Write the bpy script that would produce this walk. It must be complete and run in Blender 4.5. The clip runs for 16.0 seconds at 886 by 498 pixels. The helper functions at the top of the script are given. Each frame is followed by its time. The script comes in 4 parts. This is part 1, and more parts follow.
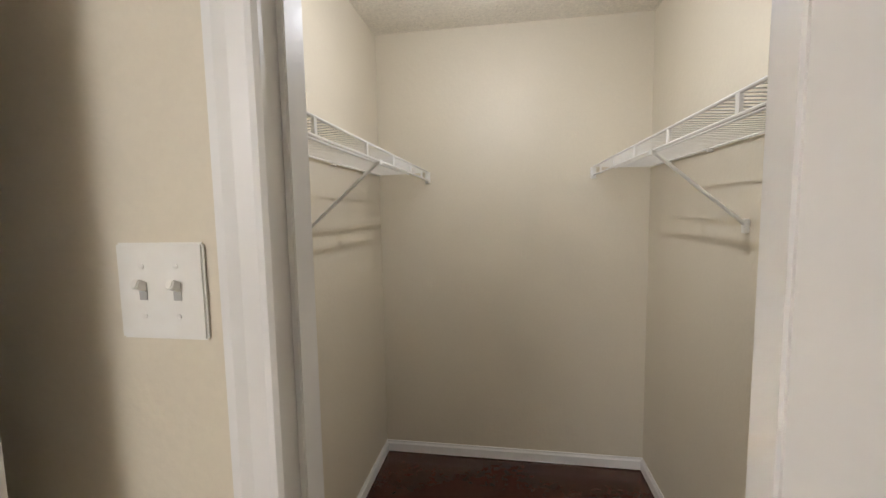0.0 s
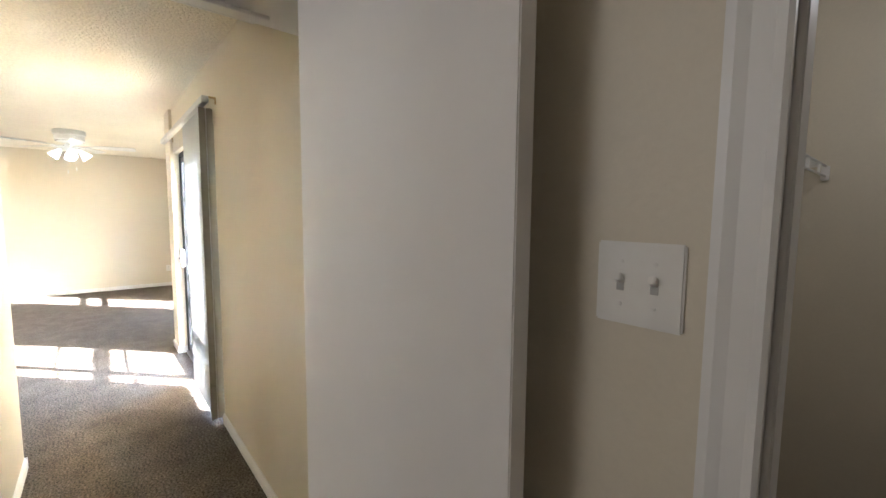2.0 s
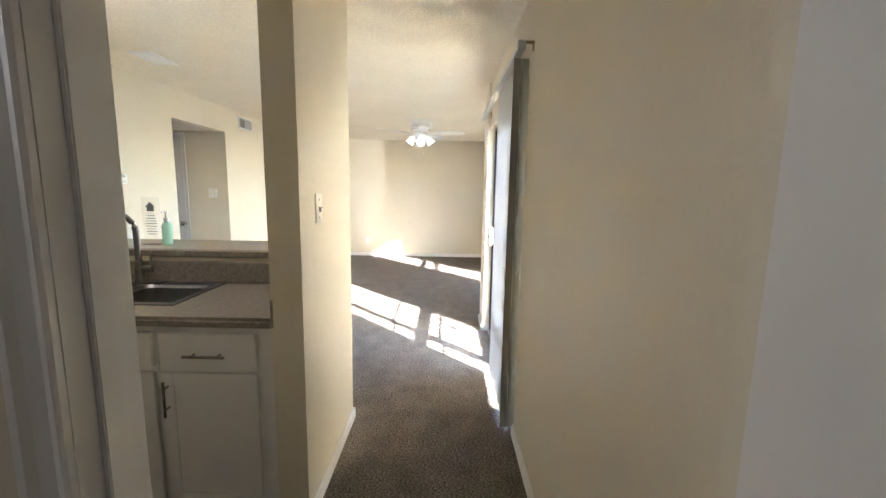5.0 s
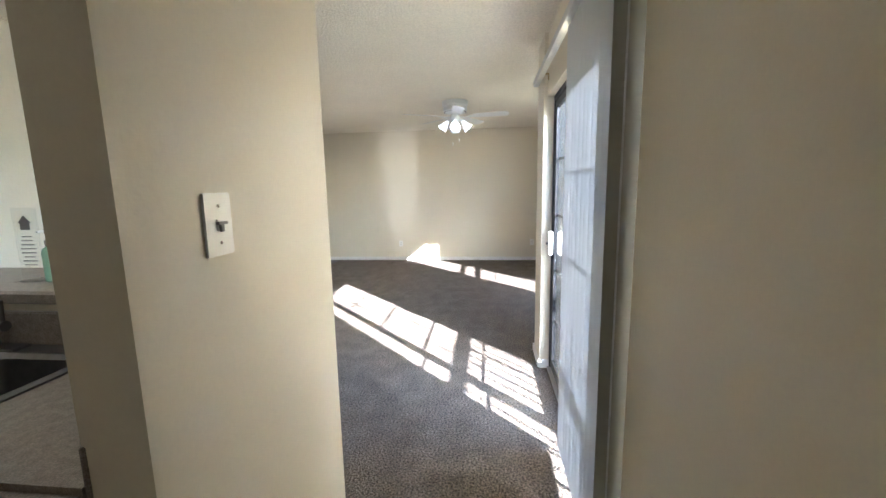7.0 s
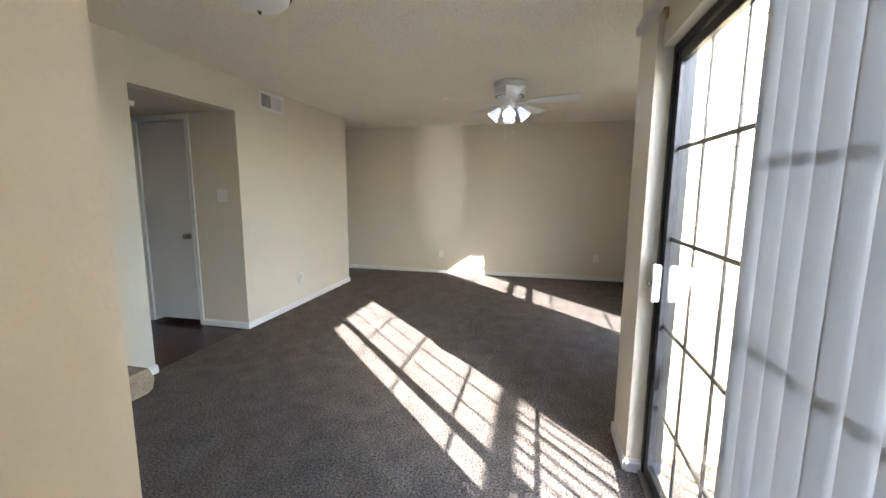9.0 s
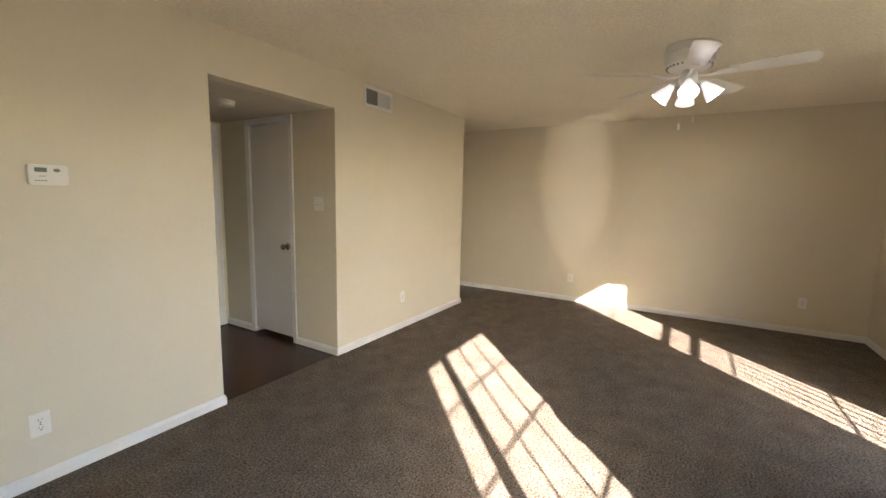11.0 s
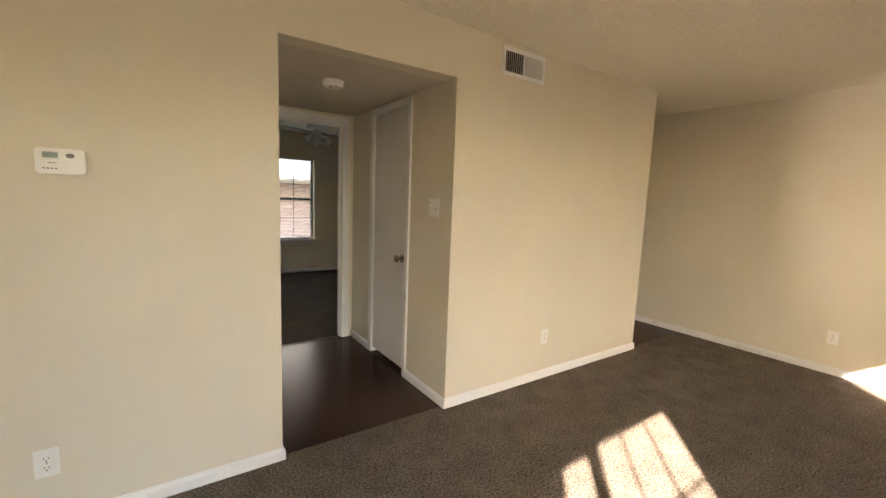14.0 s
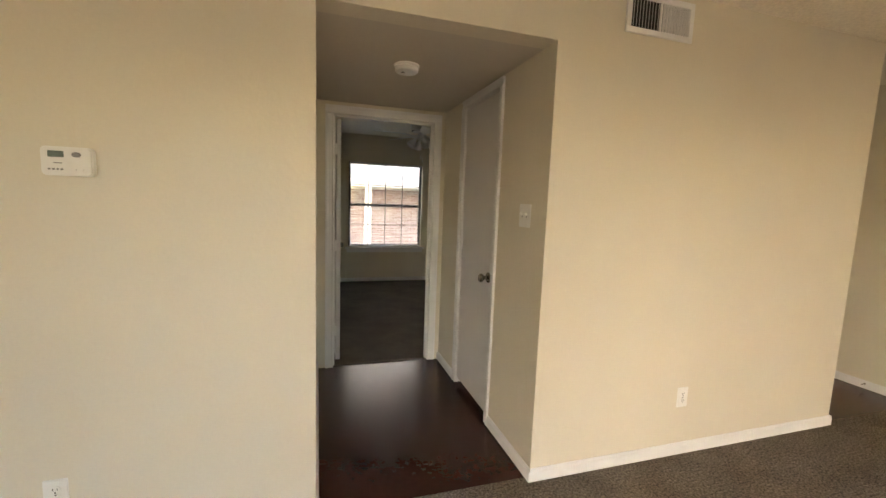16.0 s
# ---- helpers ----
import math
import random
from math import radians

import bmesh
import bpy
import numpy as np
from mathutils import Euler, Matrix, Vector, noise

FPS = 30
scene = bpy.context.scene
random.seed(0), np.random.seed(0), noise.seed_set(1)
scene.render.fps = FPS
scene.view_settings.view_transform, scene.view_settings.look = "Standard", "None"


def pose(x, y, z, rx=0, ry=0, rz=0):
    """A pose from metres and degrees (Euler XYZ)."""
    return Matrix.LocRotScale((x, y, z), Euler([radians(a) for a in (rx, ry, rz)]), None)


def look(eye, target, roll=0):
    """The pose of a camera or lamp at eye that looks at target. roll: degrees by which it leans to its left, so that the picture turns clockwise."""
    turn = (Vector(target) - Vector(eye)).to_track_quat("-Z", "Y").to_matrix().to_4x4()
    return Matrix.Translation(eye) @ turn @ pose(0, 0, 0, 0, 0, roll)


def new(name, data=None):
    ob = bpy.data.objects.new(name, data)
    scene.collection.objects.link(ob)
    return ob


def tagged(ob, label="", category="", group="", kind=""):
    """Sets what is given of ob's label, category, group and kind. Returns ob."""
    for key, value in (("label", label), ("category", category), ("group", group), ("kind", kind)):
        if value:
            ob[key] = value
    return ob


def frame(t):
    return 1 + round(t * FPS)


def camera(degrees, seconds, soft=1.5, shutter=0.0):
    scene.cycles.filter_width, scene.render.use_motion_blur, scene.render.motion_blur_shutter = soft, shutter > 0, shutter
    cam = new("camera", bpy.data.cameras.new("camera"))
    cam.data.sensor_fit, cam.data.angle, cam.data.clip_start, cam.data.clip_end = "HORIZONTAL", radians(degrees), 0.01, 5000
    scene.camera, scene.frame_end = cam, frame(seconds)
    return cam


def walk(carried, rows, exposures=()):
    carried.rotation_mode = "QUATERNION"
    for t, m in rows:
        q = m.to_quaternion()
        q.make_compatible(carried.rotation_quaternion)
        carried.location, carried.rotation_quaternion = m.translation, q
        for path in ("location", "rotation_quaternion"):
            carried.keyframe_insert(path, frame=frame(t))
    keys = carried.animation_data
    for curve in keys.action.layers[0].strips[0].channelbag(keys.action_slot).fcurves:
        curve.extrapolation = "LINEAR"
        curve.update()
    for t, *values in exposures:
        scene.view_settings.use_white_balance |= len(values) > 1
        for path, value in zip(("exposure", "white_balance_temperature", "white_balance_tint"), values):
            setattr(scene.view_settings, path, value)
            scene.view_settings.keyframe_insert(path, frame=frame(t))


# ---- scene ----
cam = camera(95.2, 16.0)
PATH = [
    (0, (0.094, 0.039, 1.447), (-0.219, 2.006, 1.265), -1.0),
    (0.5, (0.081, -0.01, 1.452), (-0.602, 1.862, 1.28), -0.8),
    (1, (0.054, -0.052, 1.456), (-0.97, 1.659, 1.294), -0.2),
    (1.5, (0.012, -0.079, 1.454), (-1.289, 1.432, 1.292), 0.5),
    (2, (-0.069, -0.102, 1.454), (-1.584, 1.191, 1.278), 0.5),
    (2.5, (-0.169, -0.111, 1.446), (-1.857, 0.946, 1.262), 1.1),
    (3, (-0.258, -0.11, 1.438), (-2.082, 0.684, 1.233), 1.3),
    (3.5, (-0.338, -0.054, 1.432), (-2.254, 0.472, 1.203), 1.5),
    (4, (-0.456, 0.019, 1.435), (-2.418, 0.317, 1.184), 1.5),
    (6.5, (-1.613, 0.094, 1.41), (-3.58, -0.1, 1.101), -0.5),
    (7, (-1.85, 0.074, 1.408), (-3.814, -0.143, 1.102), -1.1),
    (7.5, (-2.109, 0.088, 1.401), (-4.065, -0.178, 1.082), -1.1),
    (8, (-2.364, 0.061, 1.377), (-4.313, -0.245, 1.048), -0.6),
    (8.5, (-2.624, 0.03, 1.388), (-4.567, -0.323, 1.075), -0.4),
    (9, (-2.855, -0.003, 1.397), (-4.782, -0.453, 1.111), 0.3),
    (11.5, (-3.957, -0.326, 1.41), (-5.577, -1.474, 1.165), 1.1),
    (12, (-4.138, -0.431, 1.388), (-5.682, -1.679, 1.15), 1.0),
    (12.5, (-4.328, -0.577, 1.389), (-5.799, -1.911, 1.15), 0.7),
    (13, (-4.488, -0.656, 1.388), (-5.849, -2.102, 1.147), 1.0),
    (13.5, (-4.65, -0.689, 1.397), (-5.889, -2.241, 1.157), 1.6),
    (14, (-4.75, -0.723, 1.395), (-5.878, -2.356, 1.149), 2.2),
    (14.5, (-4.869, -0.827, 1.383), (-5.876, -2.538, 1.136), 2.5),
    (15, (-4.991, -0.961, 1.39), (-5.867, -2.742, 1.147), 2.5),
    (15.5, (-5.093, -1.036, 1.383), (-5.822, -2.884, 1.146), 2.3),
    (16, (-5.221, -1.132, 1.391), (-5.814, -3.028, 1.16), 2.1),
]
EXPOSURES = [(0, 7.2, 5750, 13), (0.5, 6.75, 5750, 13), (1.0, 6.45, 5750, 14), (1.5, 6.1, 5750, 14), (2.5, 5.6, 5700, 14), (4, 5.42, 5700, 14), (6.5, 4.8, 5300, 14), (8, 4.38, 5050, 12), (8.5, 4.2, 4900, 13), (9, 3.97, 5500, 14), (11.5, 4.12, 6800, 20), (12.5, 4.12, 7100, 21), (16, 4.22, 7500, 21)]
walk(cam, [(t, look(eye, target, roll)) for t, eye, target, roll in PATH], EXPOSURES)

# ---- world and lights ----
SUN_AZ = (0.728, 0.685)          # horizontal direction towards the sun
SUN_EL = math.atan(0.515)
world = bpy.data.worlds.new("world")
scene.world = world
world.use_nodes = True
wn = world.node_tree.nodes
sky = wn.new("ShaderNodeTexSky")
sky.sky_type = "NISHITA"
sky.sun_disc = False
sky.sun_elevation = SUN_EL
sky.sun_rotation = math.atan2(SUN_AZ[0], SUN_AZ[1])
world.node_tree.links.new(sky.outputs[0], wn["Background"].inputs[0])
wn["Background"].inputs[1].default_value = 0.15

sun_data = bpy.data.lights.new("sun", "SUN")
sun_data.energy = 3.6
sun_data.angle = radians(0.6)
sun_data.color = (1.0, 0.94, 0.86)
sun = new("sun", sun_data)
sun.matrix_world = look((SUN_AZ[0] * 20, SUN_AZ[1] * 20, 0.515 * 20), (0, 0, 0))


def lamp(name, place, power, size, color=(1, 0.86, 0.7)):
    d = bpy.data.lights.new(name, "POINT")
    d.energy, d.shadow_soft_size, d.color = power, size, color
    o = new(name, d)
    o.location = place
    return o


lamp("closet_lamp", (0.08, 1.40, 2.12), 0.092, 0.012, (1, 0.96, 0.91))
# unseen fill added in the first room to brighten the open door
lamp("room_fill_lamp", (-0.96, -1.98, 2.02), 0.46, 0.38, (1, 0.96, 0.92))

# unseen fill added over the sink to brighten the kitchen and hall
lamp("kitchen_fill_lamp", (-2.72, -1.60, 2.24), 0.35, 0.12, (1, 0.93, 0.82))

# spot lamp added at the window's sill to imitate a sun streak on the end wall
streak_spot_data = bpy.data.lights.new("wall_streak_spot", "SPOT")
streak_spot_data.energy, streak_spot_data.spot_size, streak_spot_data.spot_blend = 17.0, radians(37), 1.0
streak_spot_data.shadow_soft_size, streak_spot_data.color = 0.05, (1.0, 0.92, 0.82)
streak_spot = new("wall_streak_spot", streak_spot_data)
streak_spot.matrix_world = look((-6.35, 1.40, 0.20), (-9.51, -1.58, 1.58)) @ Matrix.Diagonal((0.27, 1, 1, 1))


# ---- materials ----
def material(name, base, rough=0.6, metal=0.0, second=None, scale=3.0, bump=0.0, bump_scale=60.0, detail=4.0,
             fine=0.0, fine_scale=200.0, spec=0.5, emit=None, power=0.0, rough_var=0.0, coat=0.0):
    """A surface with slow colour variation, fine grain and relief, in metres."""
    m = bpy.data.materials.new(name)
    m.use_nodes = True
    nt = m.node_tree
    n, lk = nt.nodes, nt.links.new
    b = n["Principled BSDF"]
    b.inputs["Roughness"].default_value = rough
    b.inputs["Metallic"].default_value = metal
    b.inputs["Specular IOR Level"].default_value = spec
    b.inputs["Coat Weight"].default_value = coat
    b.inputs["Base Color"].default_value = (*base, 1)
    co = n.new("ShaderNodeNewGeometry").outputs["Position"]

    def nz(s, d=3.0, r=0.55):
        t = n.new("ShaderNodeTexNoise")
        t.inputs["Scale"].default_value, t.inputs["Detail"].default_value, t.inputs["Roughness"].default_value = s, d, r
        lk(co, t.inputs["Vector"])
        return t.outputs["Fac"]

    if second:
        ramp = n.new("ShaderNodeMapRange")
        ramp.inputs[1].default_value, ramp.inputs[2].default_value = 0.32, 0.68
        lk(nz(scale, detail), ramp.inputs[0])
        mix = n.new("ShaderNodeMix")
        mix.data_type = "RGBA"
        mix.inputs[6].default_value, mix.inputs[7].default_value = (*base, 1), (*second, 1)
        lk(ramp.outputs[0], mix.inputs[0])
        out = mix.outputs[2]
        if fine:
            r2 = n.new("ShaderNodeMapRange")
            r2.inputs[1].default_value, r2.inputs[2].default_value = 0.3, 0.7
            r2.inputs[3].default_value, r2.inputs[4].default_value = 1 - fine, 1 + fine
            lk(nz(fine_scale, 4.0, 0.7), r2.inputs[0])
            mul = n.new("ShaderNodeMix")
            mul.data_type, mul.blend_type = "RGBA", "MULTIPLY"
            mul.inputs[0].default_value = 1.0
            lk(out, mul.inputs[6])
            lk(r2.outputs[0], mul.inputs[7])
            out = mul.outputs[2]
        lk(out, b.inputs["Base Color"])
    if rough_var:
        r3 = n.new("ShaderNodeMapRange")
        r3.inputs[3].default_value, r3.inputs[4].default_value = rough - rough_var, rough + rough_var
        lk(nz(scale * 2.2, 4.0), r3.inputs[0])
        lk(r3.outputs[0], b.inputs["Roughness"])
    if bump:
        bp = n.new("ShaderNodeBump")
        bp.inputs["Strength"].default_value = min(1.0, bump)
        bp.inputs["Distance"].default_value = 0.004 if bump <= 1 else 0.004 * bump
        lk(nz(bump_scale, 3.0), bp.inputs["Height"])
        lk(bp.outputs[0], b.inputs["Normal"])
    if emit:
        b.inputs["Emission Color"].default_value = (*emit, 1)
        b.inputs["Emission Strength"].default_value = power
    return m


WALL = material("beige_wall_paint", (0.665, 0.605, 0.485), 0.5, second=(0.70, 0.64, 0.515), scale=0.9, bump=0.27, bump_scale=40, fine=0.02, fine_scale=90)
CEIL = material("popcorn_ceiling_paint", (0.85, 0.795, 0.675), 0.85, second=(0.80, 0.745, 0.63), scale=1.4, bump=3.0, bump_scale=72, fine=0.11, fine_scale=72)
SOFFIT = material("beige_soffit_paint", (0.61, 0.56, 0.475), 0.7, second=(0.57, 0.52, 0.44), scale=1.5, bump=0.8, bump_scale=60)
WHITE = material("white_trim_paint", (0.80, 0.79, 0.77), 0.42, second=(0.75, 0.74, 0.72), scale=5, bump=0.08, bump_scale=40, rough_var=0.06)
DOORW = material("white_door_paint", (0.74, 0.72, 0.70), 0.42, second=(0.72, 0.70, 0.68), scale=1.6, bump=0.14, bump_scale=28, rough_var=0.03, spec=0.32)
PLATE = material("white_plastic", (0.82, 0.81, 0.77), 0.3, second=(0.79, 0.77, 0.72), scale=30)
CARPET = material("taupe_carpet", (0.160, 0.131, 0.102), 0.95, second=(0.225, 0.187, 0.148), scale=6.0, detail=9.0, bump=6.0, bump_scale=95, fine=0.95, fine_scale=88, spec=0.05)
BEDCARPET = material("grey_brown_carpet", (0.15, 0.125, 0.105), 0.95, second=(0.2, 0.17, 0.145), scale=3.0, bump=2.5, bump_scale=150, fine=0.35, fine_scale=140, spec=0.1)
WOOD = material("dark_cherry_floor", (0.040, 0.0118, 0.0072), 0.24, second=(0.046, 0.0136, 0.0083), scale=3.5, bump=0.14, bump_scale=7, fine=0.10, fine_scale=30, spec=0.38)
GRANITE = material("grey_brown_laminate", (0.30, 0.26, 0.215), 0.34, second=(0.20, 0.17, 0.14), scale=45.0, fine=0.45, fine_scale=260, rough_var=0.05)
CABINET = material("white_cabinet_paint", (0.78, 0.77, 0.75), 0.3, second=(0.74, 0.73, 0.71), scale=4)
NICKEL = material("brushed_nickel", (0.36, 0.33, 0.29), 0.26, 1.0, second=(0.31, 0.28, 0.25), scale=60)
STEEL = material("stainless_steel", (0.24, 0.235, 0.23), 0.36, 1.0, second=(0.20, 0.195, 0.19), scale=40, rough_var=0.06)
BLACK = material("black_anodised_frame", (0.012, 0.012, 0.013), 0.35, 0.3)
DARK = material("dark_cavity", (0.02, 0.018, 0.015), 0.8)
VINYL = material("pale_vinyl_vane", (0.64, 0.65, 0.66), 0.6, second=(0.60, 0.61, 0.62), scale=3, spec=0.2)
SIDING = material("tan_siding_paint", (0.68, 0.54, 0.33), 0.6, second=(0.63, 0.49, 0.29), scale=3, bump=0.3, bump_scale=35)
CONCRETE = material("patio_concrete", (0.58, 0.56, 0.52), 0.85, second=(0.50, 0.48, 0.44), scale=4, bump=0.6, bump_scale=40)
GROUND = material("lawn_ground", (0.09, 0.10, 0.045), 0.95, second=(0.14, 0.12, 0.07), scale=1.2, bump=2, bump_scale=20)
FANWHITE = material("white_fan_enamel", (0.76, 0.76, 0.74), 0.5, second=(0.72, 0.72, 0.70), scale=6)
SLOTGREY = material("shaded_slot", (0.42, 0.41, 0.39), 0.5)
# vane vinyl, opaque, with the shade on the end vane put into its colour
VINYL_SHADED = material("shaded_opaque_vinyl_vane", (0.36, 0.35, 0.305), 0.5, second=(0.33, 0.32, 0.28), scale=3)
LCD = material("grey_lcd", (0.16, 0.2, 0.17), 0.25)
GREYTXT = material("grey_print", (0.22, 0.21, 0.2), 0.6)
SHADE = material("lit_frosted_glass", (0.9, 0.9, 0.88), 0.4, emit=(0.94, 0.97, 1.0), power=0.04)
BULB = material("lit_bulb", (1, 1, 1), 0.4, emit=(0.95, 0.97, 1.0), power=3.2)
PALEWALL = material("chalky_white_masonry", (0.50, 0.49, 0.49), 0.8, second=(0.44, 0.43, 0.43), scale=1.5, bump=0.3, bump_scale=30)
GREENGEL = material("green_hand_gel", (0.55, 0.92, 0.72), 0.12)
GREENGEL.node_tree.nodes["Principled BSDF"].inputs["Transmission Weight"].default_value = 0.25
BRASS = material("aged_brass", (0.42, 0.31, 0.15), 0.35, 1.0)
ALU = material("mill_aluminium", (0.55, 0.55, 0.56), 0.35, 1.0)
FROST = material("frosted_white_glass", (0.82, 0.82, 0.79), 0.3)


def glass_material(name, tint, clear):
    m = bpy.data.materials.new(name)
    m.use_nodes = True
    n, lk = m.node_tree.nodes, m.node_tree.links.new
    n.remove(n["Principled BSDF"])
    mix, tr, gl = n.new("ShaderNodeMixShader"), n.new("ShaderNodeBsdfTransparent"), n.new("ShaderNodeBsdfGlossy")
    lw, pw, ma = n.new("ShaderNodeLayerWeight"), n.new("ShaderNodeMath"), n.new("ShaderNodeMath")
    lw.inputs[0].default_value = 0.5
    pw.operation, ma.operation = "POWER", "MULTIPLY_ADD"
    pw.inputs[1].default_value, ma.inputs[1].default_value, ma.inputs[2].default_value = 4.0, clear, 0.035
    tr.inputs[0].default_value = (*tint, 1)
    gl.inputs["Roughness"].default_value = 0.02
    lk(lw.outputs["Facing"], pw.inputs[0])
    lk(pw.outputs[0], ma.inputs[0])
    lk(ma.outputs[0], mix.inputs[0])
    lk(tr.outputs[0], mix.inputs[1])
    lk(gl.outputs[0], mix.inputs[2])
    lk(mix.outputs[0], n["Material Output"].inputs[0])
    return m


GLASS = glass_material("window_glass", (0.95, 0.98, 0.975), 0.7)
ACRYLIC = glass_material("clear_acrylic", (0.97, 0.975, 0.975), 0.5)


def brick_material():
    m = bpy.data.materials.new("red_brick")
    m.use_nodes = True
    n, lk = m.node_tree.nodes, m.node_tree.links.new
    t = n.new("ShaderNodeTexBrick")
    t.inputs["Color1"].default_value = (0.26, 0.15, 0.14, 1)
    t.inputs["Color2"].default_value = (0.40, 0.30, 0.29, 1)
    t.inputs["Mortar"].default_value = (0.48, 0.46, 0.46, 1)
    t.inputs["Scale"].default_value = 1.0
    t.inputs["Brick Width"].default_value, t.inputs["Row Height"].default_value = 0.21, 0.075
    t.inputs["Mortar Size"].default_value = 0.008
    g = n.new("ShaderNodeNewGeometry")
    s, c = n.new("ShaderNodeSeparateXYZ"), n.new("ShaderNodeCombineXYZ")
    lk(g.outputs["Position"], s.inputs[0])
    lk(s.outputs[0], c.inputs[0])
    lk(s.outputs[2], c.inputs[1])
    lk(c.outputs[0], t.inputs["Vector"])
    lk(t.outputs[0], n["Principled BSDF"].inputs["Base Color"])
    n["Principled BSDF"].inputs["Roughness"].default_value = 0.85
    return m


BRICK = brick_material()


vn, vl = VINYL.node_tree.nodes, VINYL.node_tree.links.new
vt, vm = vn.new("ShaderNodeBsdfTranslucent"), vn.new("ShaderNodeMixShader")
vt.inputs[0].default_value = (0.66, 0.68, 0.70, 1)
vm.inputs[0].default_value = 0.165
vl(vn["Principled BSDF"].outputs[0], vm.inputs[1])
vl(vt.outputs[0], vm.inputs[2])
vl(vm.outputs[0], vn["Material Output"].inputs[0])


# ---- mesh helpers ----
def box(bm, x0, x1, y0, y1, z0, z1, bevel=0.0, seg=2):
    r = bmesh.ops.create_cube(bm, size=1.0)
    vs = r["verts"]
    for v in vs:
        v.co = Vector((x0 + (v.co.x + 0.5) * (x1 - x0), y0 + (v.co.y + 0.5) * (y1 - y0), z0 + (v.co.z + 0.5) * (z1 - z0)))
    if bevel:
        es = list({e for v in vs for e in v.link_edges})
        bmesh.ops.bevel(bm, geom=es, offset=bevel, segments=seg, affect="EDGES", clamp_overlap=True)
    return bm


def boxes(*items, bevel=0.0):
    bm = bmesh.new()
    for i in items:
        box(bm, *i, bevel=bevel)
    return bm


def lathe(profile, n=28, axis="z", at=(0, 0, 0)):
    """A turned shape: (radius, height) pairs round an axis."""
    bm = bmesh.new()
    rings = []
    for r, h in profile:
        ring = []
        for k in range(n):
            a = 2 * math.pi * k / n
            c, s = r * math.cos(a), r * math.sin(a)
            p = {"z": (c, s, h), "x": (h, c, s), "y": (c, h, s)}[axis]
            ring.append(bm.verts.new(Vector(p) + Vector(at)))
        rings.append(ring)
    for a, b in zip(rings, rings[1:]):
        for k in range(n):
            bm.faces.new((a[k], a[(k + 1) % n], b[(k + 1) % n], b[k]))
    for ring in (rings[0], rings[-1]):
        bm.faces.new(ring)
    bmesh.ops.recalc_face_normals(bm, faces=bm.faces)
    return bm


def tube(points, r, n=8, bm=None):
    """A round bar along points."""
    bm = bm or bmesh.new()
    pts = [Vector(p) for p in points]
    rings = []
    for i, p in enumerate(pts):
        d = (pts[min(i + 1, len(pts) - 1)] - pts[max(i - 1, 0)]).normalized()
        u = d.cross(Vector((0, 0, 1)) if abs(d.z) < 0.9 else Vector((1, 0, 0))).normalized()
        w = d.cross(u)
        rings.append([bm.verts.new(p + r * (math.cos(2 * math.pi * k / n) * u + math.sin(2 * math.pi * k / n) * w)) for k in range(n)])
    fs = []
    for a, b in zip(rings, rings[1:]):
        for k in range(n):
            fs.append(bm.faces.new((a[k], a[(k + 1) % n], b[(k + 1) % n], b[k])))
    fs += [bm.faces.new(rings[0]), bm.faces.new(rings[-1])]
    bmesh.ops.recalc_face_normals(bm, faces=fs)
    return bm


def move(bm, m):
    bmesh.ops.transform(bm, matrix=m, verts=bm.verts)
    return bm


def prism(outline, axis, a, b):
    """A bar with a cross-section: outline pairs in the two other axes, from a to b along axis."""
    bm = bmesh.new()
    put = {"x": lambda p, t: (t, p[0], p[1]), "y": lambda p, t: (p[0], t, p[1]), "z": lambda p, t: (p[0], p[1], t)}[axis]
    r0 = [bm.verts.new(put(p, a)) for p in outline]
    r1 = [bm.verts.new(put(p, b)) for p in outline]
    k = len(outline)
    for i in range(k):
        bm.faces.new((r0[i], r0[(i + 1) % k], r1[(i + 1) % k], r1[i]))
    bm.faces.new(r0)
    bm.faces.new(r1)
    bmesh.ops.recalc_face_normals(bm, faces=bm.faces)
    return bm


def merged(*parts):
    bm = bmesh.new()
    for p in parts:
        me = bpy.data.meshes.new("tmp")
        p.to_mesh(me)
        p.free()
        bm.from_mesh(me)
        bpy.data.meshes.remove(me)
    return bm


def mesh_of(name, bm, mat, smooth=False):
    me = bpy.data.meshes.new(name)
    bm.to_mesh(me)
    bm.free()
    me.materials.append(mat)
    if smooth:
        me.shade_smooth()
        me.set_sharp_from_angle(angle=radians(38))
    return me


def solid(name, bm, mat, label="", category="", group="", kind="", smooth=False):
    return tagged(new(name, mesh_of(name, bm, mat, smooth)), label, category, group, kind)


def part(name, bm, mat, parent, label="", smooth=False):
    o = new(name, mesh_of(name, bm, mat, smooth))
    o.parent = parent
    if label:
        o["label"] = label
    return o


def thing(name, place=(0, 0, 0), label="", category="", group="", kind=""):
    o = new(name)
    o.location = place
    o.empty_display_size = 0.05
    return tagged(o, label, category, group, kind)


def wall(name, *items, mat=None, label="beige painted wall with fine orange-peel texture"):
    return solid(name, boxes(*items), mat or WALL, label, "wall", kind="structure")


# ---- floors ----
H = 2.44
solid("floor", boxes((-9.63, -1.21, -0.56, 1.5, -0.12, 0.0), (-9.63, -3.3, -2.84, -0.56, -0.12, 0.0)), CARPET,
      "taupe cut-pile carpet, slightly trodden", "carpet", kind="structure")
solid("floor_vestibule", boxes((-6.9, -5.0, -4.5, -2.84, -0.12, -0.006)), WOOD, "dark cherry wood-look vinyl floor", "floor", kind="structure")
solid("floor_entry", boxes((-9.63, -8.38, -4.5, -2.84, -0.12, -0.006)), WOOD, "dark cherry wood-look vinyl floor", "floor", kind="structure")
